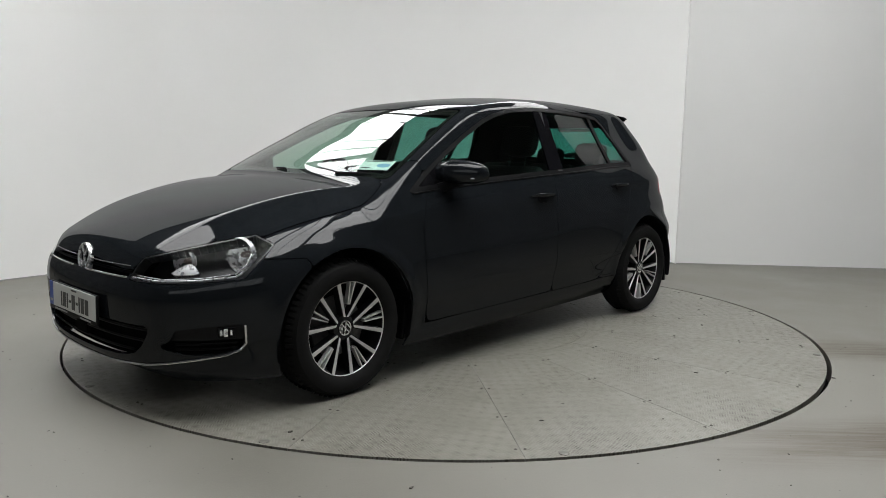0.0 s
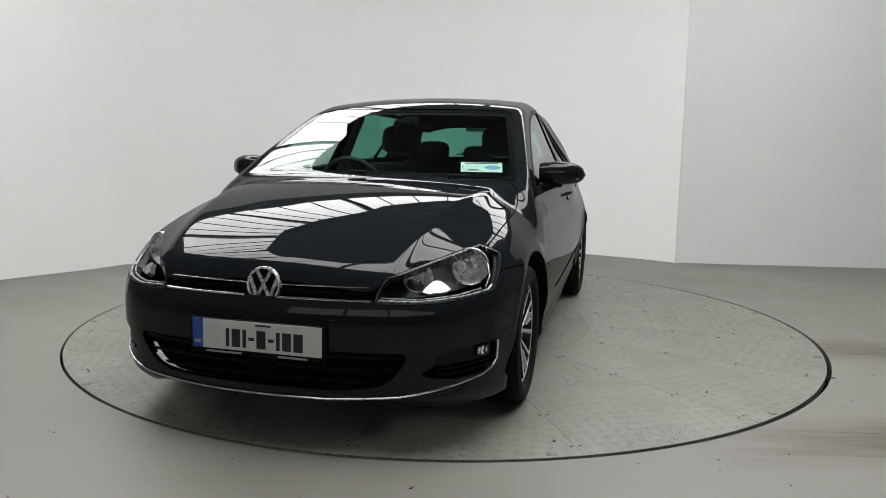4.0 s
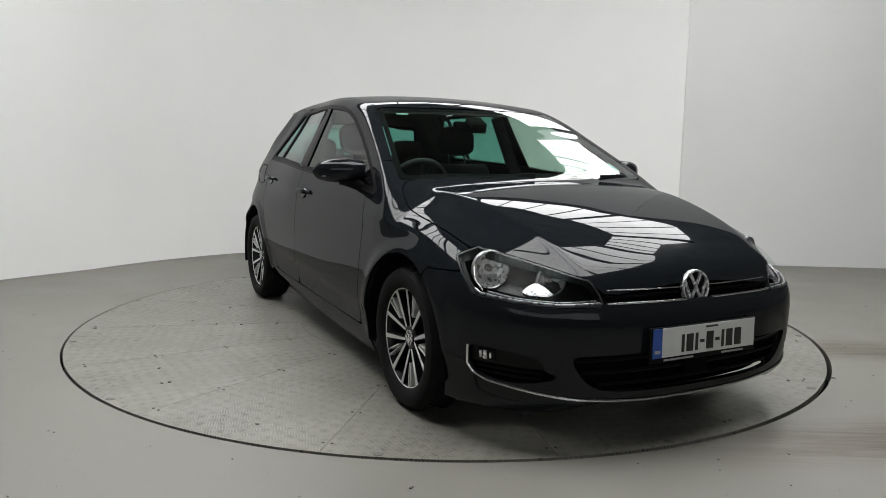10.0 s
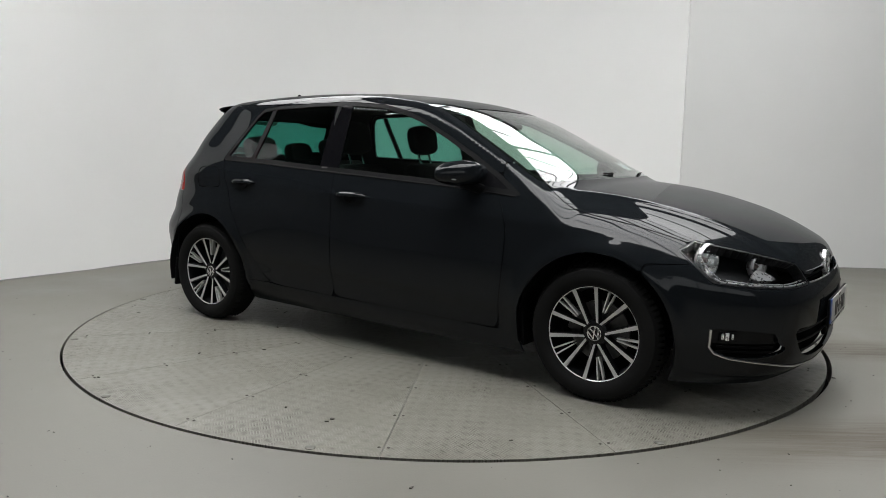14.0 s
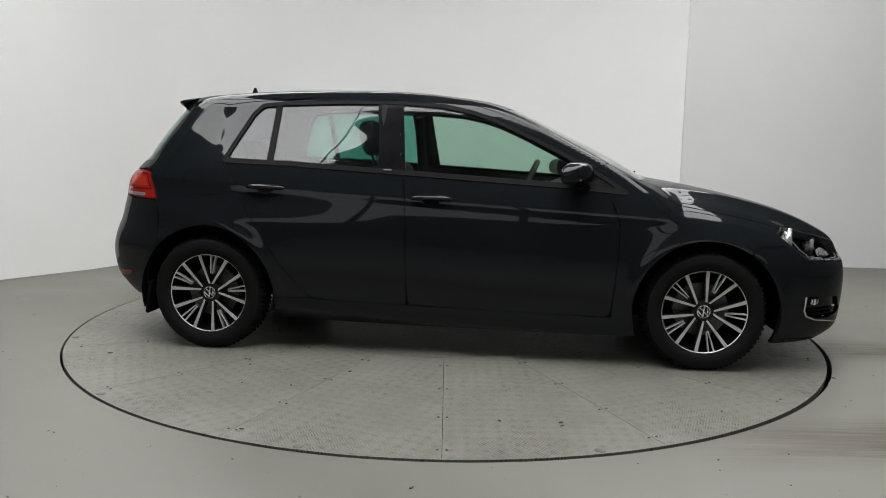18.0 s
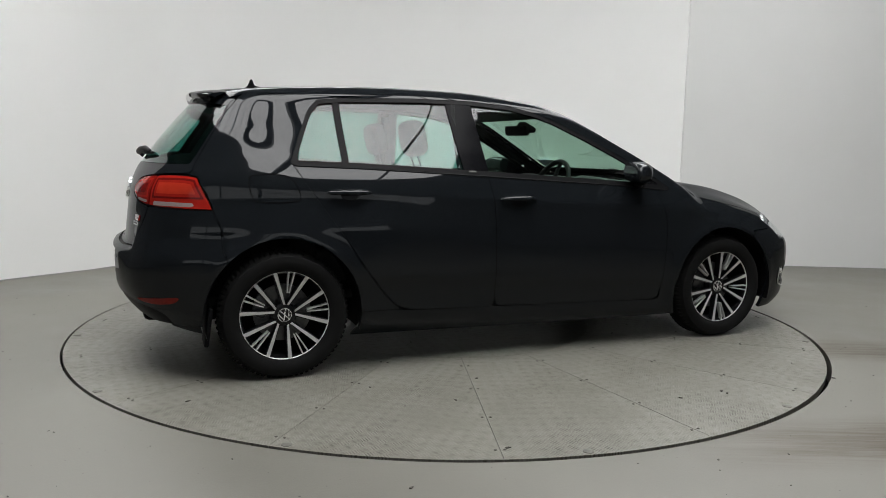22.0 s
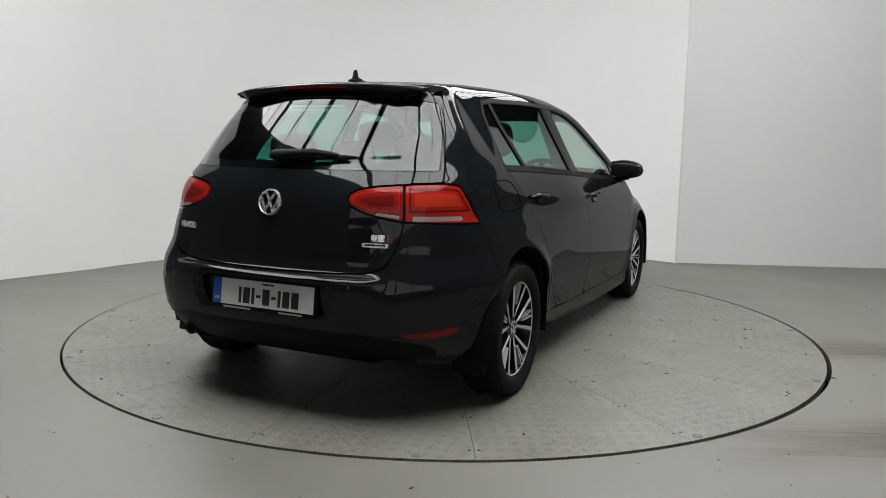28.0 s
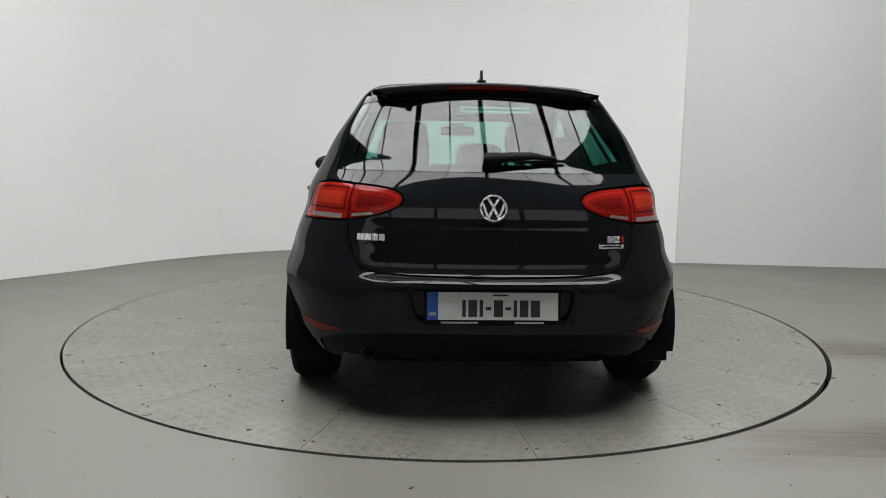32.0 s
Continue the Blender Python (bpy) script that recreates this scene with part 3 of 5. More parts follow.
CROWN = curve([(-2.2, 0.10), (-1.6, 0.09), (-0.8, 0.085), (0, 0.08), (0.3, 0.08), (0.6, 0.095), (0.9, 0.100), (1.05, 0.085), (1.2, 0.050), (1.6, 0.035), (1.8, 0.070), (1.9, 0.11), (2.0, 0.17), (2.1, 0.22), (2.3, 0.3)], 0.05)
EDGE = curve([(-2.2, 0.05), (-1.7, 0.05), (-1.4, 0.065), (0, 0.060), (0.4, 0.026), (0.95, 0.026), (1.2, 0.10), (1.7, 0.10), (2.0, 0.05), (2.3, 0.04)], 0.05)
ARCHES = ((1.318, 0.305, 0.368), (-1.318, 0.308, 0.372))


def belt(x):
    return 0.962 - 0.054 * x


def skin(x, y, z):
    """Negative inside the body."""
    y = np.abs(y)
    low = smooth(0.70, 0.56, z)
    plan = PLAN_HIGH(x) * (1 - low) + PLAN_LOW(x) * low
    crease = belt(x) - 0.100
    w = plan + SECTION(z - crease)
    # the flanks lean in over both wheels, and the tail end of the cabin is narrower
    w = w - 0.026 * smooth(0.60, 0.80, z) * smooth(0.98, 1.36, x) - 0.036 * smooth(0.70, 0.88, z) * smooth(-0.30, -1.15, x)
    w = w - 0.066 * smooth(0.88, 1.40, z) * smooth(-0.10, -1.00, x) + 0.030 * smooth(1.0, 1.2, z) * smooth(-1.3, -1.6, x)
    for ax, az, ar in ARCHES:
        r = np.hypot(x - ax, z - az)
        w = w + 0.009 * np.exp(-(((r - ar - 0.012) / 0.040) ** 2)) * smooth(0.15, 0.3, z)
    h = TOP(x) - CROWN(x) * y * y - 0.04 * y**4
    yc = 0.476 + (2.04 - x) * 0.168
    hood = smooth(1.02, 1.20, x)
    past = 0.007 * np.logaddexp(0, (y - yc) / 0.007)
    h = h - hood * (0.56 * past - 1.25 * past * past * (1 - past))
    f = NOSE(z) - 0.12 * y * y - 0.38 * y**4
    up = smooth(0.88, 1.06, z)
    ledge = smooth(0.57, 0.45, y)
    r = TAIL(z) * ledge + TAIL_SIDE(z) * (1 - ledge) + (0.12 + 0.33 * up) * y * y + (0.42 - 0.40 * up) * y**4
    side = smax(y - w, x - f, 0.20)
    side = smax(side, r - x, 0.15)
    return smax(side, z - h, EDGE(x))


def solve_rays(o, d, inset=0.0, far=1.7):
    lo = np.full(o.shape[:-1], 0.02)
    hi = np.full(o.shape[:-1], far)
    for _ in range(30):
        m = 0.5 * (lo + hi)
        p = o + d * m[..., None]
        inside = skin(p[..., 0], p[..., 1], p[..., 2]) + inset < 0
        lo, hi = np.where(inside, m, lo), np.where(inside, hi, m)
    return o + d * lo[..., None]


def normals_at(p):
    e = 0.004
    n = np.stack([skin(*(p + e * np.eye(3)[i]).transpose(2, 0, 1)) - skin(*(p - e * np.eye(3)[i]).transpose(2, 0, 1)) for i in range(3)], -1)
    return n / np.linalg.norm(n, axis=-1, keepdims=True)


def chart_section(x0, x1, a0, a1, step=0.0125, axis=0.5):
    """Rays across the car: along its length, and by the angle round its axis."""
    us = np.linspace(x0, x1, max(3, int(abs(x1 - x0) / step) + 1))
    vs = np.radians(np.linspace(a0, a1, max(3, int(abs(radians(a1 - a0)) * 0.85 / step) + 1)))
    u, v = np.meshgrid(us, vs, indexing="ij")
    o = np.stack([u, 0 * u, 0 * u + axis], -1)
    return o, np.stack([0 * u, np.cos(v), np.sin(v)], -1)


def chart_side(x0, x1, z0, z1, step=0.0125):
    u, v = np.meshgrid(np.linspace(x0, x1, int((x1 - x0) / step) + 2), np.linspace(z0, z1, int((z1 - z0) / step) + 2), indexing="ij")
    o = np.stack([u, 0 * u, v], -1)
    return o, np.stack([0 * u, 0 * u + 1, 0 * u], -1)


FRONT_X, REAR_X = 1.2, -1.1


def chart_front(a0, a1, z0, z1, step=0.0125):
    us = np.radians(np.linspace(a0, a1, int(abs(radians(a1 - a0)) * 0.9 / step) + 2))
    u, v = np.meshgrid(us, np.linspace(z0, z1, int((z1 - z0) / step) + 2), indexing="ij")
    o = np.stack([0 * u + FRONT_X, 0 * u, v], -1)
    return o, np.stack([np.cos(u), np.sin(u), 0 * u], -1)


def chart_rear(a0, a1, z0, z1, step=0.0125):
    us = np.radians(np.linspace(a0, a1, int(abs(radians(a1 - a0)) * 0.9 / step) + 2))
    u, v = np.meshgrid(us, np.linspace(z0, z1, int((z1 - z0) / step) + 2), indexing="ij")
    o = np.stack([0 * u + REAR_X, 0 * u, v], -1)
    return o, np.stack([-np.cos(u), np.sin(u), 0 * u], -1)


# regions: signed distances in one of four projections, negative inside
def polygon(rows, a, b):
    pts = np.array(rows, float)
    best = np.full(a.shape, 1e9)
    wind = np.zeros(a.shape, bool)
    for (x0, y0), (x1, y1) in zip(pts, np.roll(pts, -1, 0)):
        dx, dy = x1 - x0, y1 - y0
        t = np.clip(((a - x0) * dx + (b - y0) * dy) / (dx * dx + dy * dy + 1e-12), 0, 1)
        best = np.minimum(best, np.hypot(a - x0 - t * dx, b - y0 - t * dy))
        cross = ((y0 > b) != (y1 > b)) & (a < (x1 - x0) * (b - y0) / (y1 - y0 + 1e-12) + x0)
        wind ^= cross
    return np.where(wind, -best, best)


def rounded(rows, turns=2, keep=()):
    """Corner cutting: a smooth outline from few corners; the corners named in keep stay sharp."""
    pts = [tuple(map(float, r)) for r in rows]
    hard = [k in keep for k in range(len(pts))]
    for _ in range(turns):
        out, oh = [], []
        n = len(pts)
        for k in range(n):
            a, p, b = pts[k - 1], pts[k], pts[(k + 1) % n]
            if hard[k]:
                out.append(p), oh.append(True)
            else:
                out += [(p[0] * 0.75 + a[0] * 0.25, p[1] * 0.75 + a[1] * 0.25), (p[0] * 0.75 + b[0] * 0.25, p[1] * 0.75 + b[1] * 0.25)]
                oh += [False, False]
        pts, hard = out, oh
    return pts


def side_of(rows):
    return lambda p: polygon(rows, p[..., 0], p[..., 2])


def top_of(rows):
    return lambda p: polygon(rows, p[..., 0], np.abs(p[..., 1]))


def front_angle(p):
    return np.degrees(np.arctan2(np.abs(p[..., 1]), p[..., 0] - FRONT_X))


def rear_angle(p):
    return np.degrees(np.arctan2(np.abs(p[..., 1]), REAR_X - p[..., 0]))


K = 0.9 * math.pi / 180


def front_of(rows):
    return lambda p: polygon([(a * K, z) for a, z in rows], front_angle(p) * K, p[..., 2])


def rear_of(rows):
    return lambda p: polygon([(a * K, z) for a, z in rows], rear_angle(p) * K, p[..., 2])


def both(*fs):
    return lambda p: np.max([f(p) for f in fs], 0)


def outside(f, gap=0.0):
    return lambda p: gap - f(p)


def grow(f, by):
    return lambda p: f(p) - by


def arch(k, more=0.0):
    ax, az, ar = ARCHES[k]
    return lambda p: np.hypot(p[..., 0] - ax, p[..., 2] - az) - ar - more


def panel(name, chart, region, mat, parent, label="", thick=0.010, inset=0.0, mirror=False, rim=True, shape=None, bent=False):
    """Cuts a region out of the skin: a mesh with the skin's own normals and a turned-in edge."""
    o, d = chart
    p = solve_rays(o, d, inset)
    n = normals_at(p)
    if shape is not None:
        p = p + n * shape(p)[..., None]
        if bent:
            m = np.cross(np.gradient(p, axis=0), np.gradient(p, axis=1))
            m = m / np.linalg.norm(m, axis=-1, keepdims=True)
            n = m * np.sign((m * n).sum(-1, keepdims=True))
    s = region(p)
    nu, nv = s.shape
    keep = s < 0
    index = -np.ones(s.shape, int)
    index[keep] = np.arange(keep.sum())
    verts = list(map(tuple, p[keep]))
    vn = list(n[keep])
    made = {}

    def cut(a, b):
        key = (a, b) if a < b else (b, a)
        if key not in made:
            t = s[a] / (s[a] - s[b])
            made[key] = len(verts)
            verts.append(tuple(p[a] + (p[b] - p[a]) * t))
            m = n[a] + (n[b] - n[a]) * t
            vn.append(m / np.linalg.norm(m))
        return made[key]

    faces = []
    count = keep[:-1, :-1].astype(int) + keep[1:, :-1] + keep[1:, 1:] + keep[:-1, 1:]
    for i, j in zip(*np.nonzero(count)):
        ring = ((i, j), (i + 1, j), (i + 1, j + 1), (i, j + 1))
        if count[i, j] == 4:
            faces.append([index[q] for q in ring])
            continue
        face = []
        for a, b in zip(ring, ring[1:] + ring[:1]):
            if keep[a]:
                face.append(index[a])
            if keep[a] != keep[b]:
                face.append(cut(a, b))
        if len(face) > 2:
            faces.append(face)
    if not faces:
        raise ValueError(name + " is empty")
    vs, ns = np.array(verts), np.array(vn)
    if mirror:
        vs, ns = vs * (1, -1, 1), ns * (1, -1, 1)
    f0 = faces[len(faces) // 2]
    flip = np.dot(np.cross(vs[f0[1]] - vs[f0[0]], vs[f0[2]] - vs[f0[0]]), ns[f0[0]]) < 0
    if flip:
        faces = [f[::-1] for f in faces]
    normals = [ns[k] for f in faces for k in f]
    if rim and thick:
        seen = {}
        for f in faces:
            for a, b in zip(f, f[1:] + f[:1]):
                seen[(a, b)] = 1
        nv0 = len(vs)
        inner = vs - ns * thick
        used, extra = {}, []

        def dup(k, deep):
            if (k, deep) not in used:
                used[(k, deep)] = nv0 + len(extra)
                extra.append(inner[k] if deep else vs[k])
            return used[(k, deep)]

        for a, b in list(seen):
            if (b, a) not in seen:
                q = [dup(b, 0), dup(a, 0), dup(a, 1), dup(b, 1)]
                c = np.cross(vs[a] - vs[b], inner[a] - vs[b])
                c = c / (np.linalg.norm(c) + 1e-12)
                faces.append(q)
                normals += [c] * 4
        vs = np.concatenate([vs, np.array(extra)]) if extra else vs
    ob = mesh_object(name, vs, faces, mat, parent, True, label)
    ob.data.normals_split_custom_set([tuple(map(float, c)) for c in normals])
    return ob


def on_skin(chart, u, v, lift=0.0, sign=1):
    """One point of the skin and its normal: chart 'section' (x, angle), 'side' (x, z), 'front' or 'rear' (angle, z)."""
    if chart == "side":
        o, d = np.array([[[u, 0, v]]]), np.array([[[0.0, 1, 0]]])
    elif chart == "front":
        o, d = np.array([[[FRONT_X, 0, v]]]), np.array([[[math.cos(radians(u)), math.sin(radians(u)), 0]]])
    elif chart == "rear":
        o, d = np.array([[[REAR_X, 0, v]]]), np.array([[[-math.cos(radians(u)), math.sin(radians(u)), 0]]])
    elif chart == "top":
        o, d = np.array([[[u, v, 0.3]]]), np.array([[[0, 0, 1.0]]])
    p = solve_rays(o.astype(float), d)
    n = normals_at(p)
    p, n = p[0, 0] + n[0, 0] * lift, n[0, 0]
    return Vector((p[0], p[1] * sign, p[2])), Vector((n[0], n[1] * sign, n[2]))


def skin_line(chart, rows, lift=0.0, sign=1, steps=8):
    """A dense row of points that follows the skin through the given chart rows."""
    out = []
    for (a, b), (c, d) in zip(rows, rows[1:]):
        for k in range(steps):
            t = k / steps
            out.append(on_skin(chart, a + (c - a) * t, b + (d - b) * t, lift, sign)[0])
    out.append(on_skin(chart, *rows[-1], lift, sign)[0])
    return out


# ---- outlines of the panels ----
GAP = 0.0024
GLASS_OUT = [(-1.268, 1.026), (-1.205, 1.175), (-1.150, 1.292), (-1.098, 1.346), (-0.97, 1.360), (-0.60, 1.370), (-0.28, 1.366), (-0.05, 1.348), (0.10, 1.316), (0.22, 1.277),
             (0.42, 1.187), (0.62, 1.086), (0.78, 0.998), (0.925, 0.905), (0.90, 0.897), (0.59, 0.925), (-0.25, 0.974), (-0.9, 1.009), (-1.245, 1.020)]
HOOD = rounded([(2.118, -0.2), (2.116, 0.25), (2.098, 0.435), (2.03, 0.525), (1.93, 0.61), (1.80, 0.700), (1.69, 0.742), (1.4, 0.760), (1.2, 0.765), (1.05, 0.750), (0.985, 0.690),
                (1.015, 0.55), (1.058, 0.25), (1.066, -0.2)], 2, (0, 13))
SCREEN = rounded([(0.345, -0.2), (0.335, 0.25), (0.285, 0.530), (0.295, 0.562), (0.36, 0.580), (0.65, 0.650), (0.94, 0.722), (0.99, 0.715), (1.05, 0.45), (1.085, 0.2), (1.088, -0.2)], 2, (0, 10))
LAMP = rounded([(25.2, 0.568), (26.2, 0.610), (28.0, 0.650), (36.3, 0.684), (45.8, 0.716), (55.0, 0.741), (59.6, 0.707), (56.5, 0.655), (52.5, 0.586), (43, 0.570), (34, 0.562), (28, 0.563)], 1, (0, 2, 5, 6, 8))
DOOR_F = rounded([(-0.254, 1.0), (-0.250, 0.96), (-0.226, 0.82), (-0.222, 0.42), (-0.216, 0.292), (-0.16, 0.283), (0.78, 0.262), (0.842, 0.270), (0.852, 0.36), (0.872, 0.60), (0.874, 0.74), (0.845, 0.83), (0.805, 0.893), (0.80, 1.0)], 1, (0, 13))
DOOR_R = rounded([(-0.254, 1.0), (-0.250, 0.96), (-0.226, 0.82), (-0.222, 0.42), (-0.216, 0.284), (-0.26, 0.284), (-0.64, 0.292), (-0.74, 0.305), (-0.82, 0.375), (-0.94, 0.535), (-1.08, 0.755), (-1.255, 1.012), (-1.26, 1.05)], 1, (0, 12))
SILL = [(-1.05, 0.05), (1.02, 0.05), (1.02, 0.262), (0.78, 0.262), (-0.16, 0.283), (-0.64, 0.292), (-0.76, 0.300), (-1.05, 0.300)]
TAIL_LAMP = rounded([(22, 0.905), (23.5, 0.938), (28, 0.956), (36, 0.966), (46, 0.970), (50.5, 0.960), (52.5, 0.905), (56, 0.808), (48, 0.810), (36, 0.818), (29, 0.838), (23.5, 0.872)], 1, (5, 7))
HATCH = rounded([(-9, 1.5), (62, 1.5), (52.5, 1.31), (50.0, 1.16), (47.4, 1.02), (48.2, 0.978), (44, 0.972), (36.4, 0.969), (35.9, 0.955), (35.6, 0.80), (33.0, 0.69), (30.5, 0.635), (26, 0.616), (0, 0.610), (-9, 0.610)], 1, (0, 1, 13, 14))
REAR_GLASS = rounded([(-9, 1.325), (20, 1.322), (44, 1.312), (51.3, 1.300), (49.6, 1.19), (46.0, 1.022), (45.4, 1.016), (20, 1.016), (-9, 1.017)], 1, (0, 3, 5, 8))

ROOF = rounded([(0.330, -0.2), (0.322, 0.25), (0.285, 0.520), (0.255, 0.548), (0.0, 0.556), (-0.5, 0.552), (-1.2, 0.527), (-1.545, 0.510), (-1.575, 0.47), (-1.592, 0.2), (-1.596, -0.2)], 1, (0, 10))
FENDER = [(0.80, 1.05), (0.805, 0.893), (0.845, 0.83), (0.874, 0.74), (0.872, 0.60), (0.852, 0.36), (0.842, 0.20), (1.3, 0.20), (1.545, 0.645), (1.70, 0.652), (1.80, 0.66), (2.0, 0.9), (1.3, 1.05)]
BUMPER_R = [(-2.5, 0.0), (-1.45, 0.0), (-1.55, 0.50), (-1.598, 0.62), (-1.603, 0.73), (-1.636, 0.806), (-1.66, 0.90), (-2.5, 0.90)]
BUMPER_F = [(2.5, 0.0), (1.3, 0.0), (1.545, 0.645), (1.70, 0.652), (1.80, 0.66), (1.9, 0.75), (2.5, 0.75)]
DIFFUSER = rounded([(-9, 0.388), (24, 0.386), (33, 0.366), (41, 0.335), (44, 0.30), (44, 0.0), (-9, 0.0)], 1, (0, 5, 6))
INTAKE = rounded([(-9, 0.392), (30.6, 0.388), (31.6, 0.368), (28.0, 0.275), (23, 0.247), (12, 0.240), (-9, 0.238)], 1, (0, 1, 6))
FOG = rounded([(37.2, 0.362), (38.2, 0.384), (51.4, 0.405), (52.6, 0.395), (52.4, 0.318), (50.5, 0.292), (44, 0.272), (36, 0.290), (33.5, 0.315), (36.6, 0.330)], 1)
GRILLE = rounded([(-9, 0.571), (24.4, 0.571), (25.3, 0.608), (27.1, 0.648), (15, 0.668), (-9, 0.676)], 1, (0, 1, 3, 5))
PLATE_R = rounded([(-9, 0.590), (17.5, 0.590), (20.5, 0.57), (19, 0.43), (17, 0.415), (-9, 0.412)], 1, (0, 5))


# ---- the car ----
def basis(p, out, up=(0, 0, 1)):
    """A pose at p whose z looks along out and whose y leans up."""
    z = Vector(out).normalized()
    x = Vector(up).cross(z).normalized()
    y = z.cross(x)
    return Matrix((x, y, z)).transposed().to_4x4() if p is None else Matrix.Translation(p) @ Matrix((x, y, z)).transposed().to_4x4()


def build_body(car):
    g = GAP
    dlo, hood, screen, lamp = side_of(GLASS_OUT), top_of(HOOD), top_of(SCREEN), front_of(LAMP)
    roof, hatch, tlamp, fender = top_of(ROOF), rear_of(HATCH), rear_of(TAIL_LAMP), side_of(FENDER)
    door_f, door_r, sill = side_of(DOOR_F), side_of(DOOR_R), side_of(SILL)
    bump_r, bump_f, grille = side_of(BUMPER_R), side_of(BUMPER_F), front_of(GRILLE)

    panel("bonnet", chart_section(0.95, 2.14, 8, 172, 0.0125), both(grow(hood, -g), outside(lamp, 0.004)), PAINT, car, "dark blue-grey metallic bonnet with two creases")
    panel("roof", chart_section(-1.68, 0.36, 45, 135, 0.016), grow(roof, -0.001), PAINT, car, "dark metallic roof panel")
    glass = panel("windscreen", chart_section(0.25, 1.10, 20, 160, 0.0125), grow(screen, -0.004), GLASS, car, "green-tinted windscreen", thick=0.005)
    glass.visible_shadow = False
    # the black band printed round the windscreen
    band = lambda p: np.maximum(screen(p) + 0.004, -0.030 - screen(p) - 0.035 * smooth(0.90, 1.0, p[..., 0]))
    panel("screen_border", chart_section(0.25, 1.10, 20, 160, 0.0125), band, MATT, car, "black border of the windscreen", inset=0.006, thick=0.002)
    side_body = both(outside(hatch, g), outside(tlamp, 0.003), outside(bump_r, g), outside(roof, 0.001), outside(screen, 0.003), outside(hood, g), outside(fender, g),
                     outside(door_f, g), outside(door_r, g), outside(dlo, 0.0), outside(sill, g), outside(arch(1)), lambda p: 0.20 - p[..., 2])
    for sign in (0, 1):
        word = dict(mirror=bool(sign))
        panel("front_wing", chart_section(0.77, 2.0, -22, 62), both(grow(fender, -g), outside(hood, g), outside(lamp, 0.004), outside(screen, 0.004), outside(dlo, 0.0), outside(arch(0))), PAINT, car, "dark metallic front wing", **word)
        panel("front_door", chart_side(-0.27, 0.90, 0.24, 0.99), both(grow(door_f, -g), outside(dlo, 0.001)), PAINT, car, "dark metallic front door", **word)
        panel("rear_door", chart_side(-1.28, -0.20, 0.26, 1.05), both(grow(door_r, -g), outside(dlo, 0.001), outside(arch(1))), PAINT, car, "dark metallic rear door", **word)
        panel("sill", chart_side(-1.04, 1.02, 0.165, 0.32), both(grow(sill, -g * 0.5), outside(arch(0)), outside(arch(1))), PAINT, car, "dark lower sill", **word)
        panel("side_frame", chart_section(-1.99, 1.02, -25, 78), side_body, PAINT, car, "dark metallic roof rail, pillars and rear quarter", **word)
        # glass and black trims of the side windows
        post = lambda p: np.abs(p[..., 0] + 0.310 + 0.12 * (p[..., 2] - 1.0)) - 0.070
        bar = lambda p: np.abs(p[..., 0] + 0.995 + 0.02 * (p[..., 2] - 1.0)) - 0.017
        inner = grow(dlo, -0.020)
        f = panel("front_window", chart_side(-0.28, 0.70, 0.88, 1.38), both(inner, outside(post), lambda p: p[..., 0] - 0.662), GLASS, car, "green-tinted front door window", thick=0.004, inset=0.012, **word)
        r = panel("rear_window", chart_side(-1.02, -0.36, 0.95, 1.38), both(inner, outside(post), outside(bar), lambda p: -0.995 - p[..., 0]), GLASSREAR, car, "dark green rear door window", thick=0.004, inset=0.012, **word)
        q = panel("quarter_window", chart_side(-1.27, -0.98, 0.98, 1.38), both(inner, outside(bar), lambda p: p[..., 0] + 0.995), GLASSREAR, car, "dark green quarter window", thick=0.004, inset=0.012, **word)
        for o in (f, r, q):
            o.visible_shadow = False
        panel("window_seal", chart_side(-1.28, 0.94, 0.88, 1.385), both(grow(dlo, 0.0), lambda p: -0.022 - dlo(p)), BLACK, car, "black rubber window surround", inset=0.002, thick=0.012, **word)
        panel("door_post", chart_side(-0.42, -0.21, 0.95, 1.38), both(grow(dlo, -0.018), post, lambda p: 0.0015 - np.abs(p[..., 0] + 0.262 + 0.12 * (p[..., 2] - 1.0))), POSTBLACK, car, "black door post cover", inset=0.004, thick=0.010, **word)
        panel("window_bar", chart_side(-1.03, -0.96, 0.98, 1.38), both(grow(dlo, -0.018), bar), BLACK, car, "black window divider", inset=0.004, thick=0.012, **word)
        panel("mirror_corner", chart_side(0.64, 0.94, 0.88, 1.10), both(grow(dlo, -0.018), lambda p: 0.66 - p[..., 0]), GLOSSBLACK, car, "black corner panel with a small pane", inset=0.006, thick=0.01, **word)
    # front
    bar_f = both(grow(bump_f, -g), outside(lamp, 0.004), outside(grille, 0.0), outside(hood, 0.003), outside(arch(0)), outside(front_of(INTAKE)), outside(front_of(FOG)))
    panel("front_bumper", chart_front(-88, 88, 0.155, 0.70), bar_f, PAINT, car, "dark metallic front bumper with a low lip", thick=0.02)
    panel("grille_back", chart_front(-30, 30, 0.55, 0.70), grow(grille, 0.006), MATT, car, "black grille recess", inset=0.035, rim=False)
    panel("intake_back", chart_front(-36, 36, 0.22, 0.41), grow(front_of(INTAKE), 0.008), MATT, car, "black lower intake recess", inset=0.05, rim=False)
    for k, z in enumerate((0.648, 0.600)):
        bm = tube(bmesh.new(), skin_line("front", [(-24.2, z - 0.004), (0, z), (24.2, z - 0.004)], -0.020), 0.011, 8, flat=0.5)
        part("grille_bar", bm, BLACK, car)
    for z, r in ((0.572, 0.0045), (0.616, 0.0028)):
        for s in (1, -1):
            bm = tube(bmesh.new(), skin_line("front", [(4.1, z - 0.002), (14, z - 0.001), (24.3, z)], -0.002, s), r, 8)
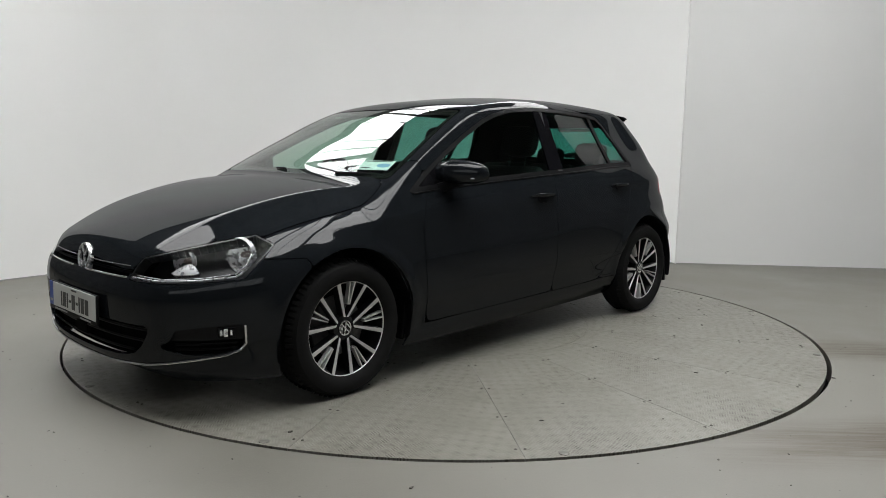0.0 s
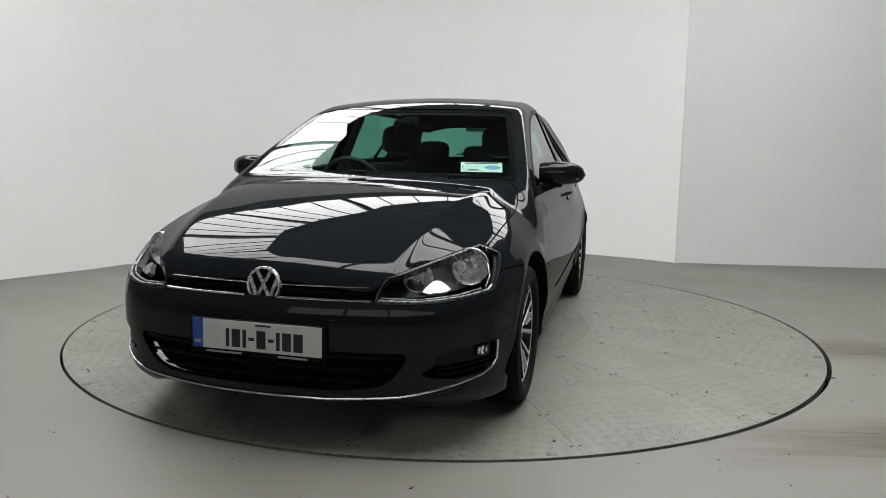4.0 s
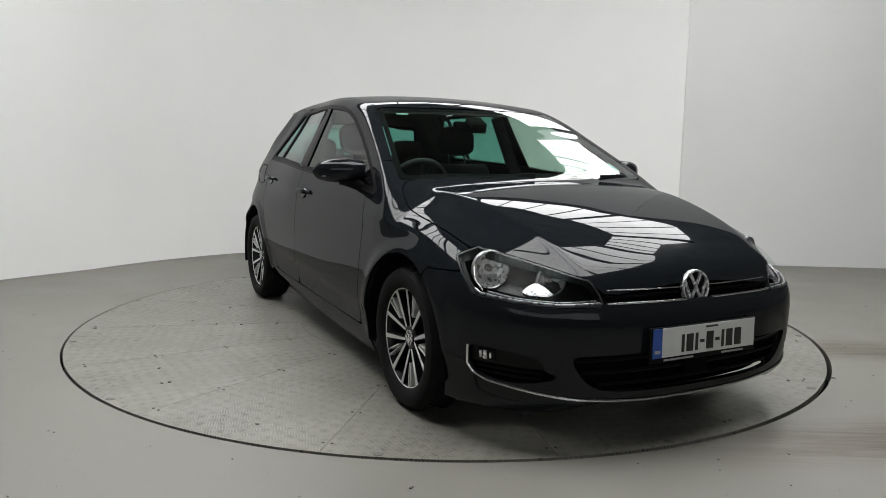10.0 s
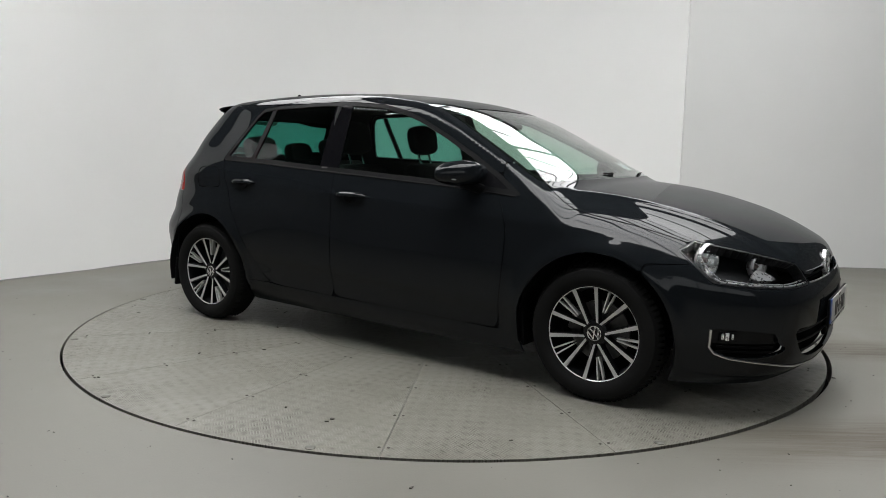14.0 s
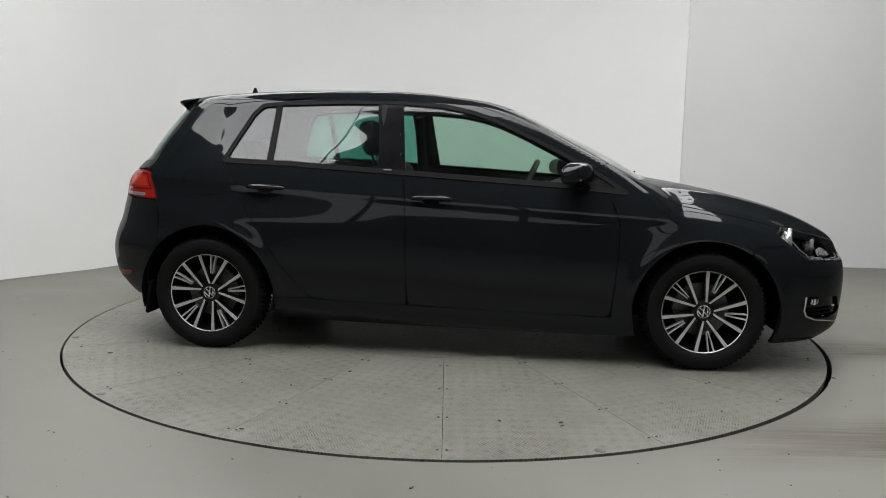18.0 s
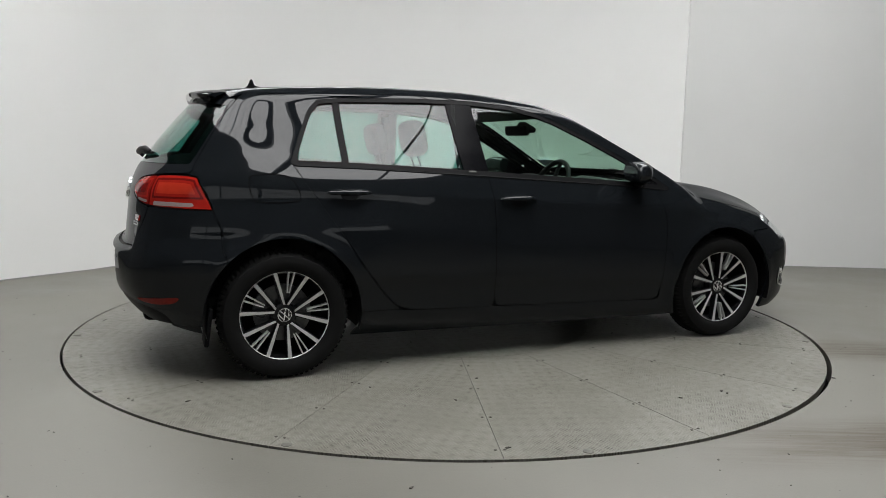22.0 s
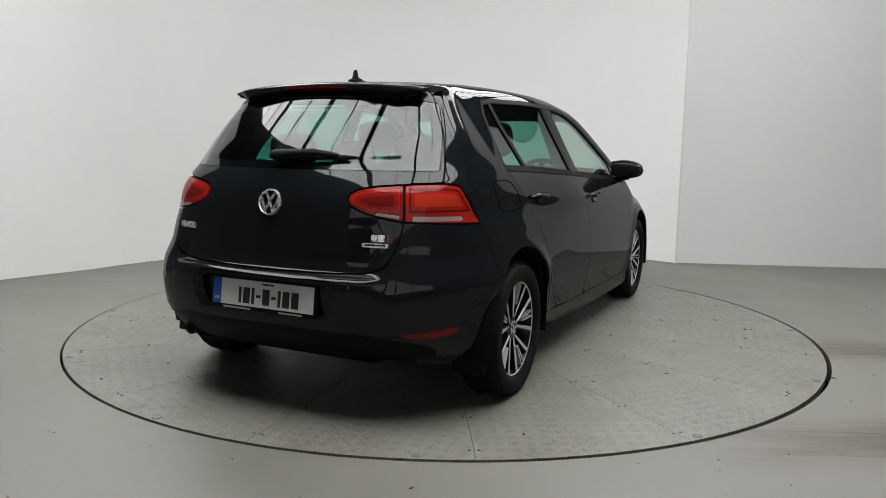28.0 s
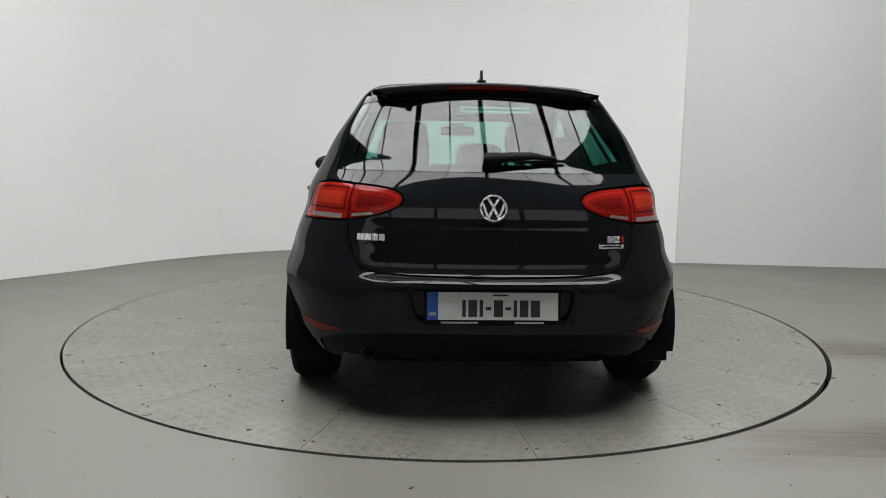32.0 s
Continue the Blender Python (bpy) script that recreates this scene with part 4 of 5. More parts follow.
            part("grille_strip", bm, CHROME, car, "thin chrome grille strip")
    for z in (0.365, 0.318, 0.27):
        w = 30.5 if z > 0.35 else 29 if z > 0.3 else 25.5
        bm = tube(bmesh.new(), skin_line("front", [(-w, z), (0, z - 0.002), (w, z)], -0.022), 0.010, 8, flat=0.45)
        part("intake_bar", bm, BLACK, car)
    bm = box(bmesh.new(), (0.02, 0.12, 0.085), Matrix.Translation((2.135, 0, 0.32)), 0.006)
    part("radar_cover", bm, MATT, car, "black sensor cover in the intake")
    rows = [(52.8, 0.398), (52.9, 0.325), (51.6, 0.296), (48.5, 0.276), (40, 0.254), (30, 0.226), (15, 0.206), (0, 0.201)]
    line = skin_line("front", rows, 0.002, steps=5)
    line = line + [Vector((p.x, -p.y, p.z)) for p in line[-2::-1]]
    part("lip_strip", tube(bmesh.new(), line, 0.0055, 8), CHROME, car, "chrome strip along the bumper lip")
    for sign in (0, 1):
        word = dict(mirror=bool(sign))
        s = -1 if sign else 1
        panel("fog_recess", chart_front(30, 56, 0.25, 0.44, 0.008), grow(front_of(FOG), 0.006), MATT, car, "black fog lamp recess", inset=0.040, rim=False, **word)
        fl = panel("fog_cover", chart_front(34, 55, 0.30, 0.43, 0.006), both(front_of(FOG), lambda p: 0.334 + (front_angle(p) - 37) * 0.0003 - p[..., 2]), GLOSSBLACK, car, "gloss black fog lamp cover", inset=0.016, thick=0.01, **word)
        c, n = on_skin("front", 48.8, 0.368, -0.008, s)
        mm = basis(c, n)
        bm = bmesh.new()
        box(bm, (0.070, 0.044, 0.010), mm @ Matrix.Translation((0, 0, -0.006)), 0.004)
        part("fog_box", bm, GLOSSBLACK, fl, "dark fog lamp pane")
        for dx, w, h in ((-0.022, 0.010, 0.026), (-0.004, 0.016, 0.032), (0.018, 0.008, 0.022)):
            bm = box(bmesh.new(), (w, h, 0.006), mm @ Matrix.Translation((dx, 0.0, 0.001)), 0.002)
            part("fog_facet", bm, CHROME2, fl, "bright fog lamp facet")
        for z in (0.318, 0.296):
            bm = tube(bmesh.new(), skin_line("front", [(37.5, z), (51.0, z + 0.004)], -0.014, s), 0.007, 8, flat=0.5)
            part("fog_bar", bm, BLACK, car)
        headlamp(car, lamp, s)
    # rear
    plate_hole = rear_of(PLATE_R)
    bump_rear = both(grow(bump_r, -g), outside(hatch, 0.004), outside(tlamp, 0.003), outside(arch(1)), outside(rear_of(DIFFUSER)), lambda p: 0.20 - p[..., 2])
    step = lambda p: -0.046 * smooth(0.004, -0.012, plate_hole(p))
    panel("rear_bumper", chart_rear(-84, 84, 0.26, 0.90), bump_rear, PAINT, car, "dark metallic rear bumper with a plate recess", thick=0.02, shape=step)
    panel("diffuser", chart_rear(-46, 46, 0.24, 0.40), both(grow(rear_of(DIFFUSER), -0.003), lambda p: 0.262 - p[..., 2]), BLACK, car, "black lower rear apron", inset=0.006, thick=0.02)
    tail = both(grow(hatch, -g), outside(rear_of(REAR_GLASS), 0.0), outside(tlamp, 0.003), lambda p: p[..., 2] - 1.335)
    panel("tailgate", chart_rear(-58, 58, 0.60, 1.36), tail, PAINT, car, "dark metallic tailgate", thick=0.015)
    rg = panel("rear_screen", chart_rear(-54, 54, 1.0, 1.34), grow(rear_of(REAR_GLASS), -0.002), GLASSREAR, car, "dark green heated rear window", thick=0.005, inset=0.003, bent=True,
               shape=lambda p: 0.002 * (1 - ((p[..., 2] - 1.17) / 0.155) ** 2))
    rg.visible_shadow = False
    edge = lambda p: np.maximum(rear_of(REAR_GLASS)(p), -0.030 - 0.020 * smooth(28, 40, rear_angle(p)) - rear_of(REAR_GLASS)(p))
    panel("rear_screen_border", chart_rear(-54, 54, 1.0, 1.34), edge, MATT, car, "black border of the rear window", inset=0.010, thick=0.002)
    for sign in (0, 1):
        tail_lamp(car, hatch, tlamp, -1 if sign else 1)
    spoiler(car)
    # dark structure behind the joints
    hole = grow(dlo, 0.004)
    lin = both(outside(hole), outside(screen, -0.004), outside(hatch, -0.03), outside(arch(0), 0.01), outside(arch(1), 0.01), lambda p: 0.19 - p[..., 2], lambda p: np.abs(p[..., 0] + 0.4) - 1.42)
    for sign in (0, 1):
        panel("cabin_lining", chart_section(-1.84, 1.05, -24, 90, 0.02), lin, LINING, car, "dark cabin lining", inset=0.030, rim=False, mirror=bool(sign))
    panel("bonnet_frame", chart_section(0.98, 2.05, -5, 185, 0.025), both(outside(lamp, -0.01), outside(arch(0), 0.0), outside(screen, 0.0), outside(grille, -0.02)), LINING, car, "", inset=0.020, rim=False)
    panel("tail_frame", chart_rear(-80, 80, 0.30, 1.40, 0.025), both(outside(rear_of(REAR_GLASS), -0.02), outside(arch(1), 0.0), outside(dlo, -0.05), outside(plate_hole, -0.02)), LINING, car, "", inset=0.026, rim=False)


def headlamp(car, lamp, s):
    word = dict(mirror=s < 0)
    back = panel("headlamp", chart_front(22, 63, 0.53, 0.77, 0.008), grow(lamp, 0.003), LAMPGREY, car, "headlamp with clear lens and two chrome reflectors", inset=0.125, rim=False, **word)
    panel("lamp_wall", chart_front(22, 63, 0.53, 0.77, 0.006), both(grow(lamp, 0.002), lambda p: -0.004 - lamp(p)), LAMPGREY, back, "", inset=0.001, thick=0.045, **word)
    lens = panel("lens", chart_front(22, 63, 0.53, 0.77, 0.008), grow(lamp, -0.001), CLEAR, back, "clear lens", thick=0.003, **word)
    lens.visible_shadow = False
    for px, py, pz, r, deep in BOWLS:
        m = basis(Vector((px, s * py, pz)), Vector((1, 0.28 * s, 0.0)))
        # bowl: a ring of flat facets, bright rim, bulb with its cap
        bm = bmesh.new()
        lathe(bm, [(r, 0.004), (r * 0.97, -deep * 0.25), (r * 0.80, -deep * 0.70), (r * 0.42, -deep), (0.014, -deep)], m, 18)
        part("reflector", bm, CHROME2, back, "chrome reflector bowl", smooth=False)
        bm = bmesh.new()
        lathe(bm, [(0.014, -deep), (0.012, -0.016), (0.008, -0.008), (0, -0.007)], m, 14)
        part("bulb", bm, WHITELENS, back, "glass bulb")
        bm = bmesh.new()
        lathe(bm, [(r * 1.00, 0.003), (r * 1.05, 0.007), (r * 1.10, 0.002), (r * 1.10, -0.012)], m, 32)
        part("bezel", bm, LAMPSILVER, back, "grey ring round the reflector")
    for rows, lift, r in (([(25.9, 0.576), (34, 0.571), (43, 0.579), (50.8, 0.592), (52.2, 0.606)], -0.006, 0.0045),
                          ([(26.4, 0.588), (34, 0.583), (43, 0.591), (49.5, 0.604)], -0.018, 0.0030),
                          ([(53.6, 0.728), (54.3, 0.690), (53.0, 0.640), (50.6, 0.604)], -0.014, 0.0030)):
        part("trim_strip", tube(bmesh.new(), skin_line("front", rows, lift, s, 6), r, 8), LAMPSILVER, back, "bright strip inside the lamp")
    # raised silver wedge between the two bowls
    wedge = front_of(rounded([(42.6, 0.592), (40.9, 0.622), (39.2, 0.632), (37.4, 0.620), (34.6, 0.588)], 1))
    panel("divider", chart_front(32, 46, 0.57, 0.66, 0.004), wedge, LAMPSILVER, back, "silver wedge between the reflectors", inset=0.030, thick=0.02, **word)


BOWLS = ((1.758, 0.688, 0.660, 0.068, 0.050), (1.925, 0.528, 0.632, 0.052, 0.045))


def tail_lamp(car, hatch, tlamp, s):
    word = dict(mirror=s < 0)
    step = 0.006
    body = panel("tail_lamp", chart_rear(18, 60, 0.79, 0.99, 0.01), grow(tlamp, 0.002), PIT, car, "red tail lamp with a pale lower band", inset=0.030, rim=False, **word)
    for nm, part_of, mat in (("hatch_lens", grow(hatch, -0.005), REDMID), ("wing_lens", outside(hatch, 0.005), REDLENS)):
        panel(nm, chart_rear(18, 60, 0.79, 0.99, step), both(grow(tlamp, -0.005), part_of), mat, body, "red lamp lens", thick=0.012, **word)
    for rows in ([(37.6, 0.824), (49.6, 0.822), (50.6, 0.828), (49.9, 0.840), (37.6, 0.843)], [(29.0, 0.846), (34.6, 0.834), (34.6, 0.846), (29.6, 0.856)]):
        panel("pale_band", chart_rear(26, 54, 0.80, 0.87, 0.004), rear_of(rows), WHITELENS, body, "pale lower band", thick=0.004, inset=-0.0012, **word)
    inner = grow(tlamp, -0.015)
    for nm, part_of, mat in (("hatch_glow", grow(hatch, -0.016), REDLENS), ("wing_glow", outside(hatch, 0.016), REDDARK)):
        ring = both(inner, part_of, lambda p: 0.858 - p[..., 2])
        hollow = lambda p, f=ring: np.maximum(f(p), -0.009 - f(p))
        panel(nm, chart_rear(18, 60, 0.79, 0.99, 0.004), hollow, mat, body, "light guide in the lens", thick=0.003, inset=-0.0012, **word)
        core = both(grow(ring, -0.022), lambda p: 0.872 - p[..., 2])
        panel("lens_core", chart_rear(18, 60, 0.79, 0.99, 0.004), core, REDDARK if mat is REDLENS else REDLIT, body, "inner field of the lens", thick=0.003, inset=-0.0008, **word)


def spoiler(car):
    bm = bmesh.new()
    rows = []
    n = 40
    for k in range(n + 1):
        y = -0.497 + 0.994 * k / n
        a = abs(y)
        drop = 0.12 * y * y + 0.04 * y**4
        tip = -1.690 + 0.16 * y * y + 0.035 * float(smooth(0.38, 0.497, np.array(a)))
        top = lambda x: float(TOP(np.array(x))) - drop
        side = -0.06 * max(0, a - 0.44)
        fx = -1.545 + 0.06 * y * y
        k_ = 1 - 0.60 * float(smooth(0.40, 0.512, np.array(a)))
        pts = [(fx, top(fx) + side + 0.001), (fx * 0.7 + tip * 0.3, top(fx * 0.7 + tip * 0.3) + side + 0.003), (fx * 0.35 + tip * 0.65, top(fx * 0.35 + tip * 0.65) + side + 0.002),
               (tip + 0.012, top(tip) + side + 0.001), (tip, top(tip) + side - 0.006), (tip + 0.003, top(tip) + side - 0.022 * k_), (tip + 0.025, top(tip) + side - 0.038 * k_), (-1.648 + 0.20 * y * y, 1.330 - 0.10 * a * a + side * k_ + 0.034 * float(smooth(0.38, 0.512, np.array(a))))]
        rows.append([bm.verts.new((x, y, z)) for x, z in pts])
    for a, b in zip(rows, rows[1:]):
        for j in range(len(a) - 1):
            bm.faces.new([a[j], a[j + 1], b[j + 1], b[j]])
    bm.faces.new(rows[0]), bm.faces.new(rows[-1])
    sp = part("roof_spoiler", bm, PAINT, car, "dark roof spoiler over the rear window", angle=50)
    bm = bmesh.new()
    rows = []
    for k in range(13):
        y = -0.165 + 0.33 * k / 12
        tip = -1.690 + 0.16 * y * y
        z = float(TOP(np.array(tip))) - 0.12 * y * y
        rows.append([bm.verts.new((x, y, zz)) for x, zz in ((tip - 0.003, z - 0.008), (tip - 0.002, z - 0.022), (tip + 0.02, z - 0.034), (tip + 0.02, z - 0.010))])
    for a, b in zip(rows, rows[1:]):
        for j in range(3):
            bm.faces.new([a[j], a[j + 1], b[j + 1], b[j]])
    part("brake_lamp", bm, REDBLACK, sp, "dark red high brake lamp")


# ---- wheels ----
WHEEL_R, RIM_R = 0.305, 0.222


def build_wheel(car, x, y, phase, steer=0.0):
    s = 1 if y > 0 else -1
    hub = Matrix.Translation((x, y, WHEEL_R)) @ Matrix.Rotation(-s * math.pi / 2, 4, "X")  # local z looks outwards
    # local x runs along the car; local y is up or down by side
    bm = bmesh.new()
    lathe(bm, [(RIM_R, 0.075), (RIM_R - 0.004, 0.079), (RIM_R - 0.012, 0.074), (RIM_R - 0.022, 0.05), (RIM_R - 0.03, -0.06), (RIM_R - 0.008, -0.085), (RIM_R, -0.085)], steps=72)
    wheel = part("wheel", bm, RIMDARK, car, "alloy wheel with black and polished double spokes")
    wheel.matrix_local = hub
    bm = bmesh.new()
    prof = [(RIM_R - 0.008, 0.080), (RIM_R + 0.003, 0.092), (RIM_R + 0.02, 0.100), (RIM_R + 0.045, 0.1025), (RIM_R + 0.066, 0.096), (WHEEL_R - 0.010, 0.084), (WHEEL_R - 0.003, 0.070), (WHEEL_R, 0.05),
            (WHEEL_R + 0.001, 0), (WHEEL_R, -0.05), (WHEEL_R - 0.003, -0.07), (WHEEL_R - 0.012, -0.088), (RIM_R + 0.05, -0.102), (RIM_R + 0.01, -0.097), (RIM_R - 0.008, -0.085)]
    lathe(bm, prof, steps=96)
    part("tyre", bm, RUBBER, wheel, "black tyre", angle=40)
    bm = bmesh.new()
    for k in range(72):
        a = 2 * math.pi * k / 72
        for side, off in ((1, 0), (-1, 0.5)):
            b = a + off * 2 * math.pi / 72
            m = Matrix.Rotation(b, 4, "Z") @ Matrix.Translation((WHEEL_R - 0.0035, 0, side * 0.066)) @ Matrix.Rotation(side * radians(-32), 4, "Y")
            box(bm, (0.008, 0.015, 0.040), m)
    part("tread", bm, RUBBER, wheel, "shoulder tread blocks", smooth=False)["kind"] = "stuff"
    bm = bmesh.new()
    lathe(bm, [(RIM_R - 0.008, 0.0800), (RIM_R - 0.001, 0.0815), (RIM_R - 0.0005, 0.0785)], steps=96)
    lathe(bm, [(RIM_R - 0.012, 0.0765), (RIM_R - 0.0065, 0.0808), (RIM_R - 0.001, 0.0805)], steps=96)
    part("rim_ring", bm, ALLOY, wheel, "polished rim edge")
    bm = bmesh.new()
    lathe(bm, [(0, -0.02), (RIM_R - 0.02, -0.02), (RIM_R - 0.02, -0.03)], steps=48)
    part("wheel_back", bm, PIT, wheel, "")
    bm = bmesh.new()
    lathe(bm, [(0.05, -0.004), (0.140, -0.004), (0.140, -0.018), (0.05, -0.018)], steps=48)
    part("brake_disc", bm, DISC, wheel, "brake disc")
    bm = bmesh.new()
    box(bm, (0.07, 0.11, 0.03), Matrix.Rotation(2.8, 4, "Z") @ Matrix.Translation((0.11, 0, 0.0)), 0.01)
    part("caliper", bm, DISC, wheel, "brake caliper")

    def spoke(bm, a, r0, r1, w0, w1, h0, h1, top0, top1, off0=0.0, off1=0.0):
        """A tapered bar from r0 to r1 at angle a; off: sideways shift."""
        c, sn = math.cos(a), math.sin(a)
        vs = []
        for r, w, h, tp, off in ((r0, w0, h0, top0, off0), (r1, w1, h1, top1, off1)):
            for d, z in ((-w, h), (w, h), (w * 0.9, tp), (-w * 0.9, tp)):
                q = d + off
                vs.append(bm.verts.new((r * c - q * sn, r * sn + q * c, z)))
        for k in range(4):
            n = (k + 1) % 4
            bm.faces.new([vs[k], vs[n], vs[4 + n], vs[4 + k]])
        bm.faces.new(vs[:4][::-1]), bm.faces.new(vs[4:])

    dark, bright = [], []
    for k in range(5):
        a = radians(phase + 72 * k)
        for sd in (-1, 1):
            # both spokes of a pair start side by side at the hub and part towards the rim
            end = RIM_R - 0.006
            reach, shift = end * math.cos(radians(21.5)), end * math.sin(radians(21.5)) * sd
            bm = bmesh.new()
            spoke(bm, a, 0.045, reach, 0.010, 0.0140, 0.02, 0.045, 0.058, 0.0775, sd * 0.008, shift)
            part("spoke", bm, RIMDARK, wheel, smooth=False)
            bm = bmesh.new()
            spoke(bm, a, 0.050, reach, 0.0058, 0.0108, 0.0585, 0.0778, 0.0600, 0.0800, sd * 0.0085, shift)
            part("spoke_face", bm, ALLOY, wheel, "polished spoke face", smooth=False)
            bm = bmesh.new()
            spoke(bm, a, 0.108, RIM_R - 0.006, 0.0028, 0.0040, 0.040, 0.060, 0.068, 0.0790, sd * 0.005, sd * 0.0145)
            part("thin_spoke", bm, ALLOY, wheel, "thin polished spoke", smooth=False)
    bm = bmesh.new()
    lathe(bm, [(0.062, 0.02), (0.058, 0.050), (0.046, 0.056), (0.036, 0.056), (0.034, 0.060), (0, 0.061)], steps=36)
    part("hub", bm, RIMDARK, wheel, "black wheel hub")
    bm = bmesh.new()
    lathe(bm, [(0.0335, 0.060), (0.0335, 0.0635), (0.0300, 0.0635), (0.0300, 0.060)], steps=36)
    up = Matrix.Rotation(0 if s > 0 else math.pi, 4, "Z")
    ring = part("hub_emblem", bm, BRIGHT, wheel, "chrome ring emblem")
    bm = bmesh.new()
    for one in emblem_bars(Matrix.Translation((0, 0, 0.061)) @ Matrix.Rotation(radians(20), 4, "Z"), 0.029):
        me = bpy.data.meshes.new("strokes")
        one.to_mesh(me)
        bm.from_mesh(me)
        one.free()
    part("strokes", bm, BRIGHT, wheel, "tiny zigzag strokes", smooth=False)["kind"] = "stuff"
    return wheel


def emblem_bars(m, r):
    """Zigzag bars inside a ring, as plain shapes."""
    w, t = r * 0.165, r * 0.10
    made = []
    bars = [((-0.45, 0.84), (-0.02, 0.10)), ((0.45, 0.84), (0.02, 0.10)), ((-0.88, 0.42), (-0.42, -0.80)), ((-0.42, -0.80), (-0.02, -0.02)), ((0.02, -0.02), (0.42, -0.80)), ((0.42, -0.80), (0.88, 0.42))]
    for (x0, y0), (x1, y1) in bars:
        a = math.atan2(y1 - y0, x1 - x0)
        ln = math.hypot(x1 - x0, y1 - y0) * r + w * 0.6
        made.append(box(bmesh.new(), (ln, w * 1.15, t), m @ Matrix.Translation(((x0 + x1) / 2 * r, (y0 + y1) / 2 * r, t / 2)) @ Matrix.Rotation(a, 4, "Z")))
    return made


def build_running_gear(car):
    for x, y, ph in ((1.318, 0.762, 262), (1.318, -0.762, 67), (-1.318, 0.768, 233), (-1.318, -0.768, 81)):
        build_wheel(car, x, y, ph)
    for k, (ax, az, ar) in enumerate(ARCHES):
        for s in (1, -1):
            bm = bmesh.new()
            rows = []
            for y, r in ((0.868, ar - 0.001), (0.80, ar + 0.004), (0.50, ar + 0.004), (0.50, 0.02)):
                rows.append([bm.verts.new((ax + r * math.cos(a), s * y, az + r * math.sin(a))) for a in (radians(-14 + 208 * j / 40) for j in range(41))])
            for a, b in zip(rows, rows[1:]):
                for j in range(40):
                    bm.faces.new([a[j], a[j + 1], b[j + 1], b[j]])
            part("arch_liner", bm, BLACK, car, "black wheel arch liner")
            # mud flap behind the wheel
            fx = ax - (ar + 0.0) * (0.985 if k == 0 else 0.93)
            bm = bmesh.new()
            z0, z1 = (0.19, 0.42) if k == 0 else (0.175, 0.36)
            box(bm, (0.022, 0.11 if k == 0 else 0.15, z1 - z0), Matrix.Translation((fx - 0.005, s * (0.770 if k == 0 else 0.765), (z0 + z1) / 2)) @ Matrix.Rotation(radians(-6 if k == 0 else 8), 4, "Y"), 0.008)
            part("mud_flap", bm, BLACK, car, "black mud flap")
    bm = bmesh.new()
    box(bm, (1.75, 1.40, 0.09), Matrix.Translation((0.0, 0, 0.235)), 0.03)
    box(bm, (1.3, 1.0, 0.14), Matrix.Translation((1.3, 0, 0.27)), 0.03)
    box(bm, (1.2, 0.98, 0.16), Matrix.Translation((-1.35, 0, 0.32)), 0.03)
    part("underbody", bm, PIT, car, "black underbody")
    bm = bmesh.new()
    lathe(bm, [(0.026, 0.10), (0.030, 0.0), (0.027, 0.0), (0.024, 0.09)], Matrix.Translation((-1.965, 0.49, 0.283)) @ Matrix.Rotation(radians(90), 4, "Y"), 20)
    part("exhaust_pipe", bm, STEEL, car, "dark exhaust pipe")


# ---- mirrors, handles, badges, plates ----
def build_fittings(car):
    for s in (1, -1):
        mirror(car, s)
        for x, z in ((-0.995, 0.890), (-0.092, 0.852)):
            handle(car, x, z, s)
    # antenna fin on the roof
    bm = bmesh.new()
    z = float(TOP(np.array(-1.35)))
    prism(bm, [(-0.055, 0), (0.060, 0), (0.040, 0.010), (0.0, 0.020), (-0.012, 0.052), (-0.022, 0.052), (-0.035, 0.02)], -0.006, 0.006, Matrix.Translation((-1.33, 0, z + 0.004)) @ Matrix.Rotation(math.pi / 2, 4, "X"))
    box(bm, (0.11, 0.04, 0.012), Matrix.Translation((-1.33, 0, z + 0.004)), 0.005)
    part("antenna", bm, BLACK, car, "small black roof antenna fin")
    # ring badges
    c, n = Vector((2.118, 0, 0.606)), Vector((1, 0, 0.10))
    for pos, out, r in ((c, n, 0.068), (on_skin("rear", 0.0, 0.879, 0.006)[0], on_skin("rear", 0.0, 0.879)[1], 0.055)):
        m = basis(pos, out)
        bm = bmesh.new()
        lathe(bm, [(r * 0.86, -0.012), (r * 0.86, 0.004), (r * 0.89, 0.006), (r * 0.97, 0.005), (r, 0.0), (r, -0.012)], m, 40)
        badge = part("ring_badge", bm, BRIGHT, car, "round chrome badge with zigzag bars")
        for one in emblem_bars(m @ Matrix.Translation((0, 0, -0.003)), r * 0.90):
            part("badge_stroke", one, BRIGHT, badge, smooth=False)
        bm = bmesh.new()
        lathe(bm, [(0, -0.004), (r * 0.88, -0.004), (r * 0.88, -0.014), (0, -0.014)], m, 40)
        part("badge_ground", bm, GLOSSBLACK, badge, "black badge ground")
    number_plate(car, basis(Vector((2.179, 0, 0.424)), (1, 0, 0.02)))
    number_plate(car, basis(Vector((-2.056, 0, 0.499)), (-1, 0, 0.12)))
    # fuel flap line on the right rear quarter
    ring = rounded([(-1.30, 0.977), (-1.255, 0.945), (-1.225, 0.86), (-1.25, 0.846), (-1.43, 0.842), (-1.455, 0.86), (-1.475, 0.945), (-1.46, 0.973)], 2)
    ring = ring + ring[:1]
    bm = tube(bmesh.new(), skin_line("side", ring, -0.0002, -1, 3), 0.0026, 5, cap=False)
    part("fuel_flap", bm, PIT, car, "round-cornered fuel filler flap outline")


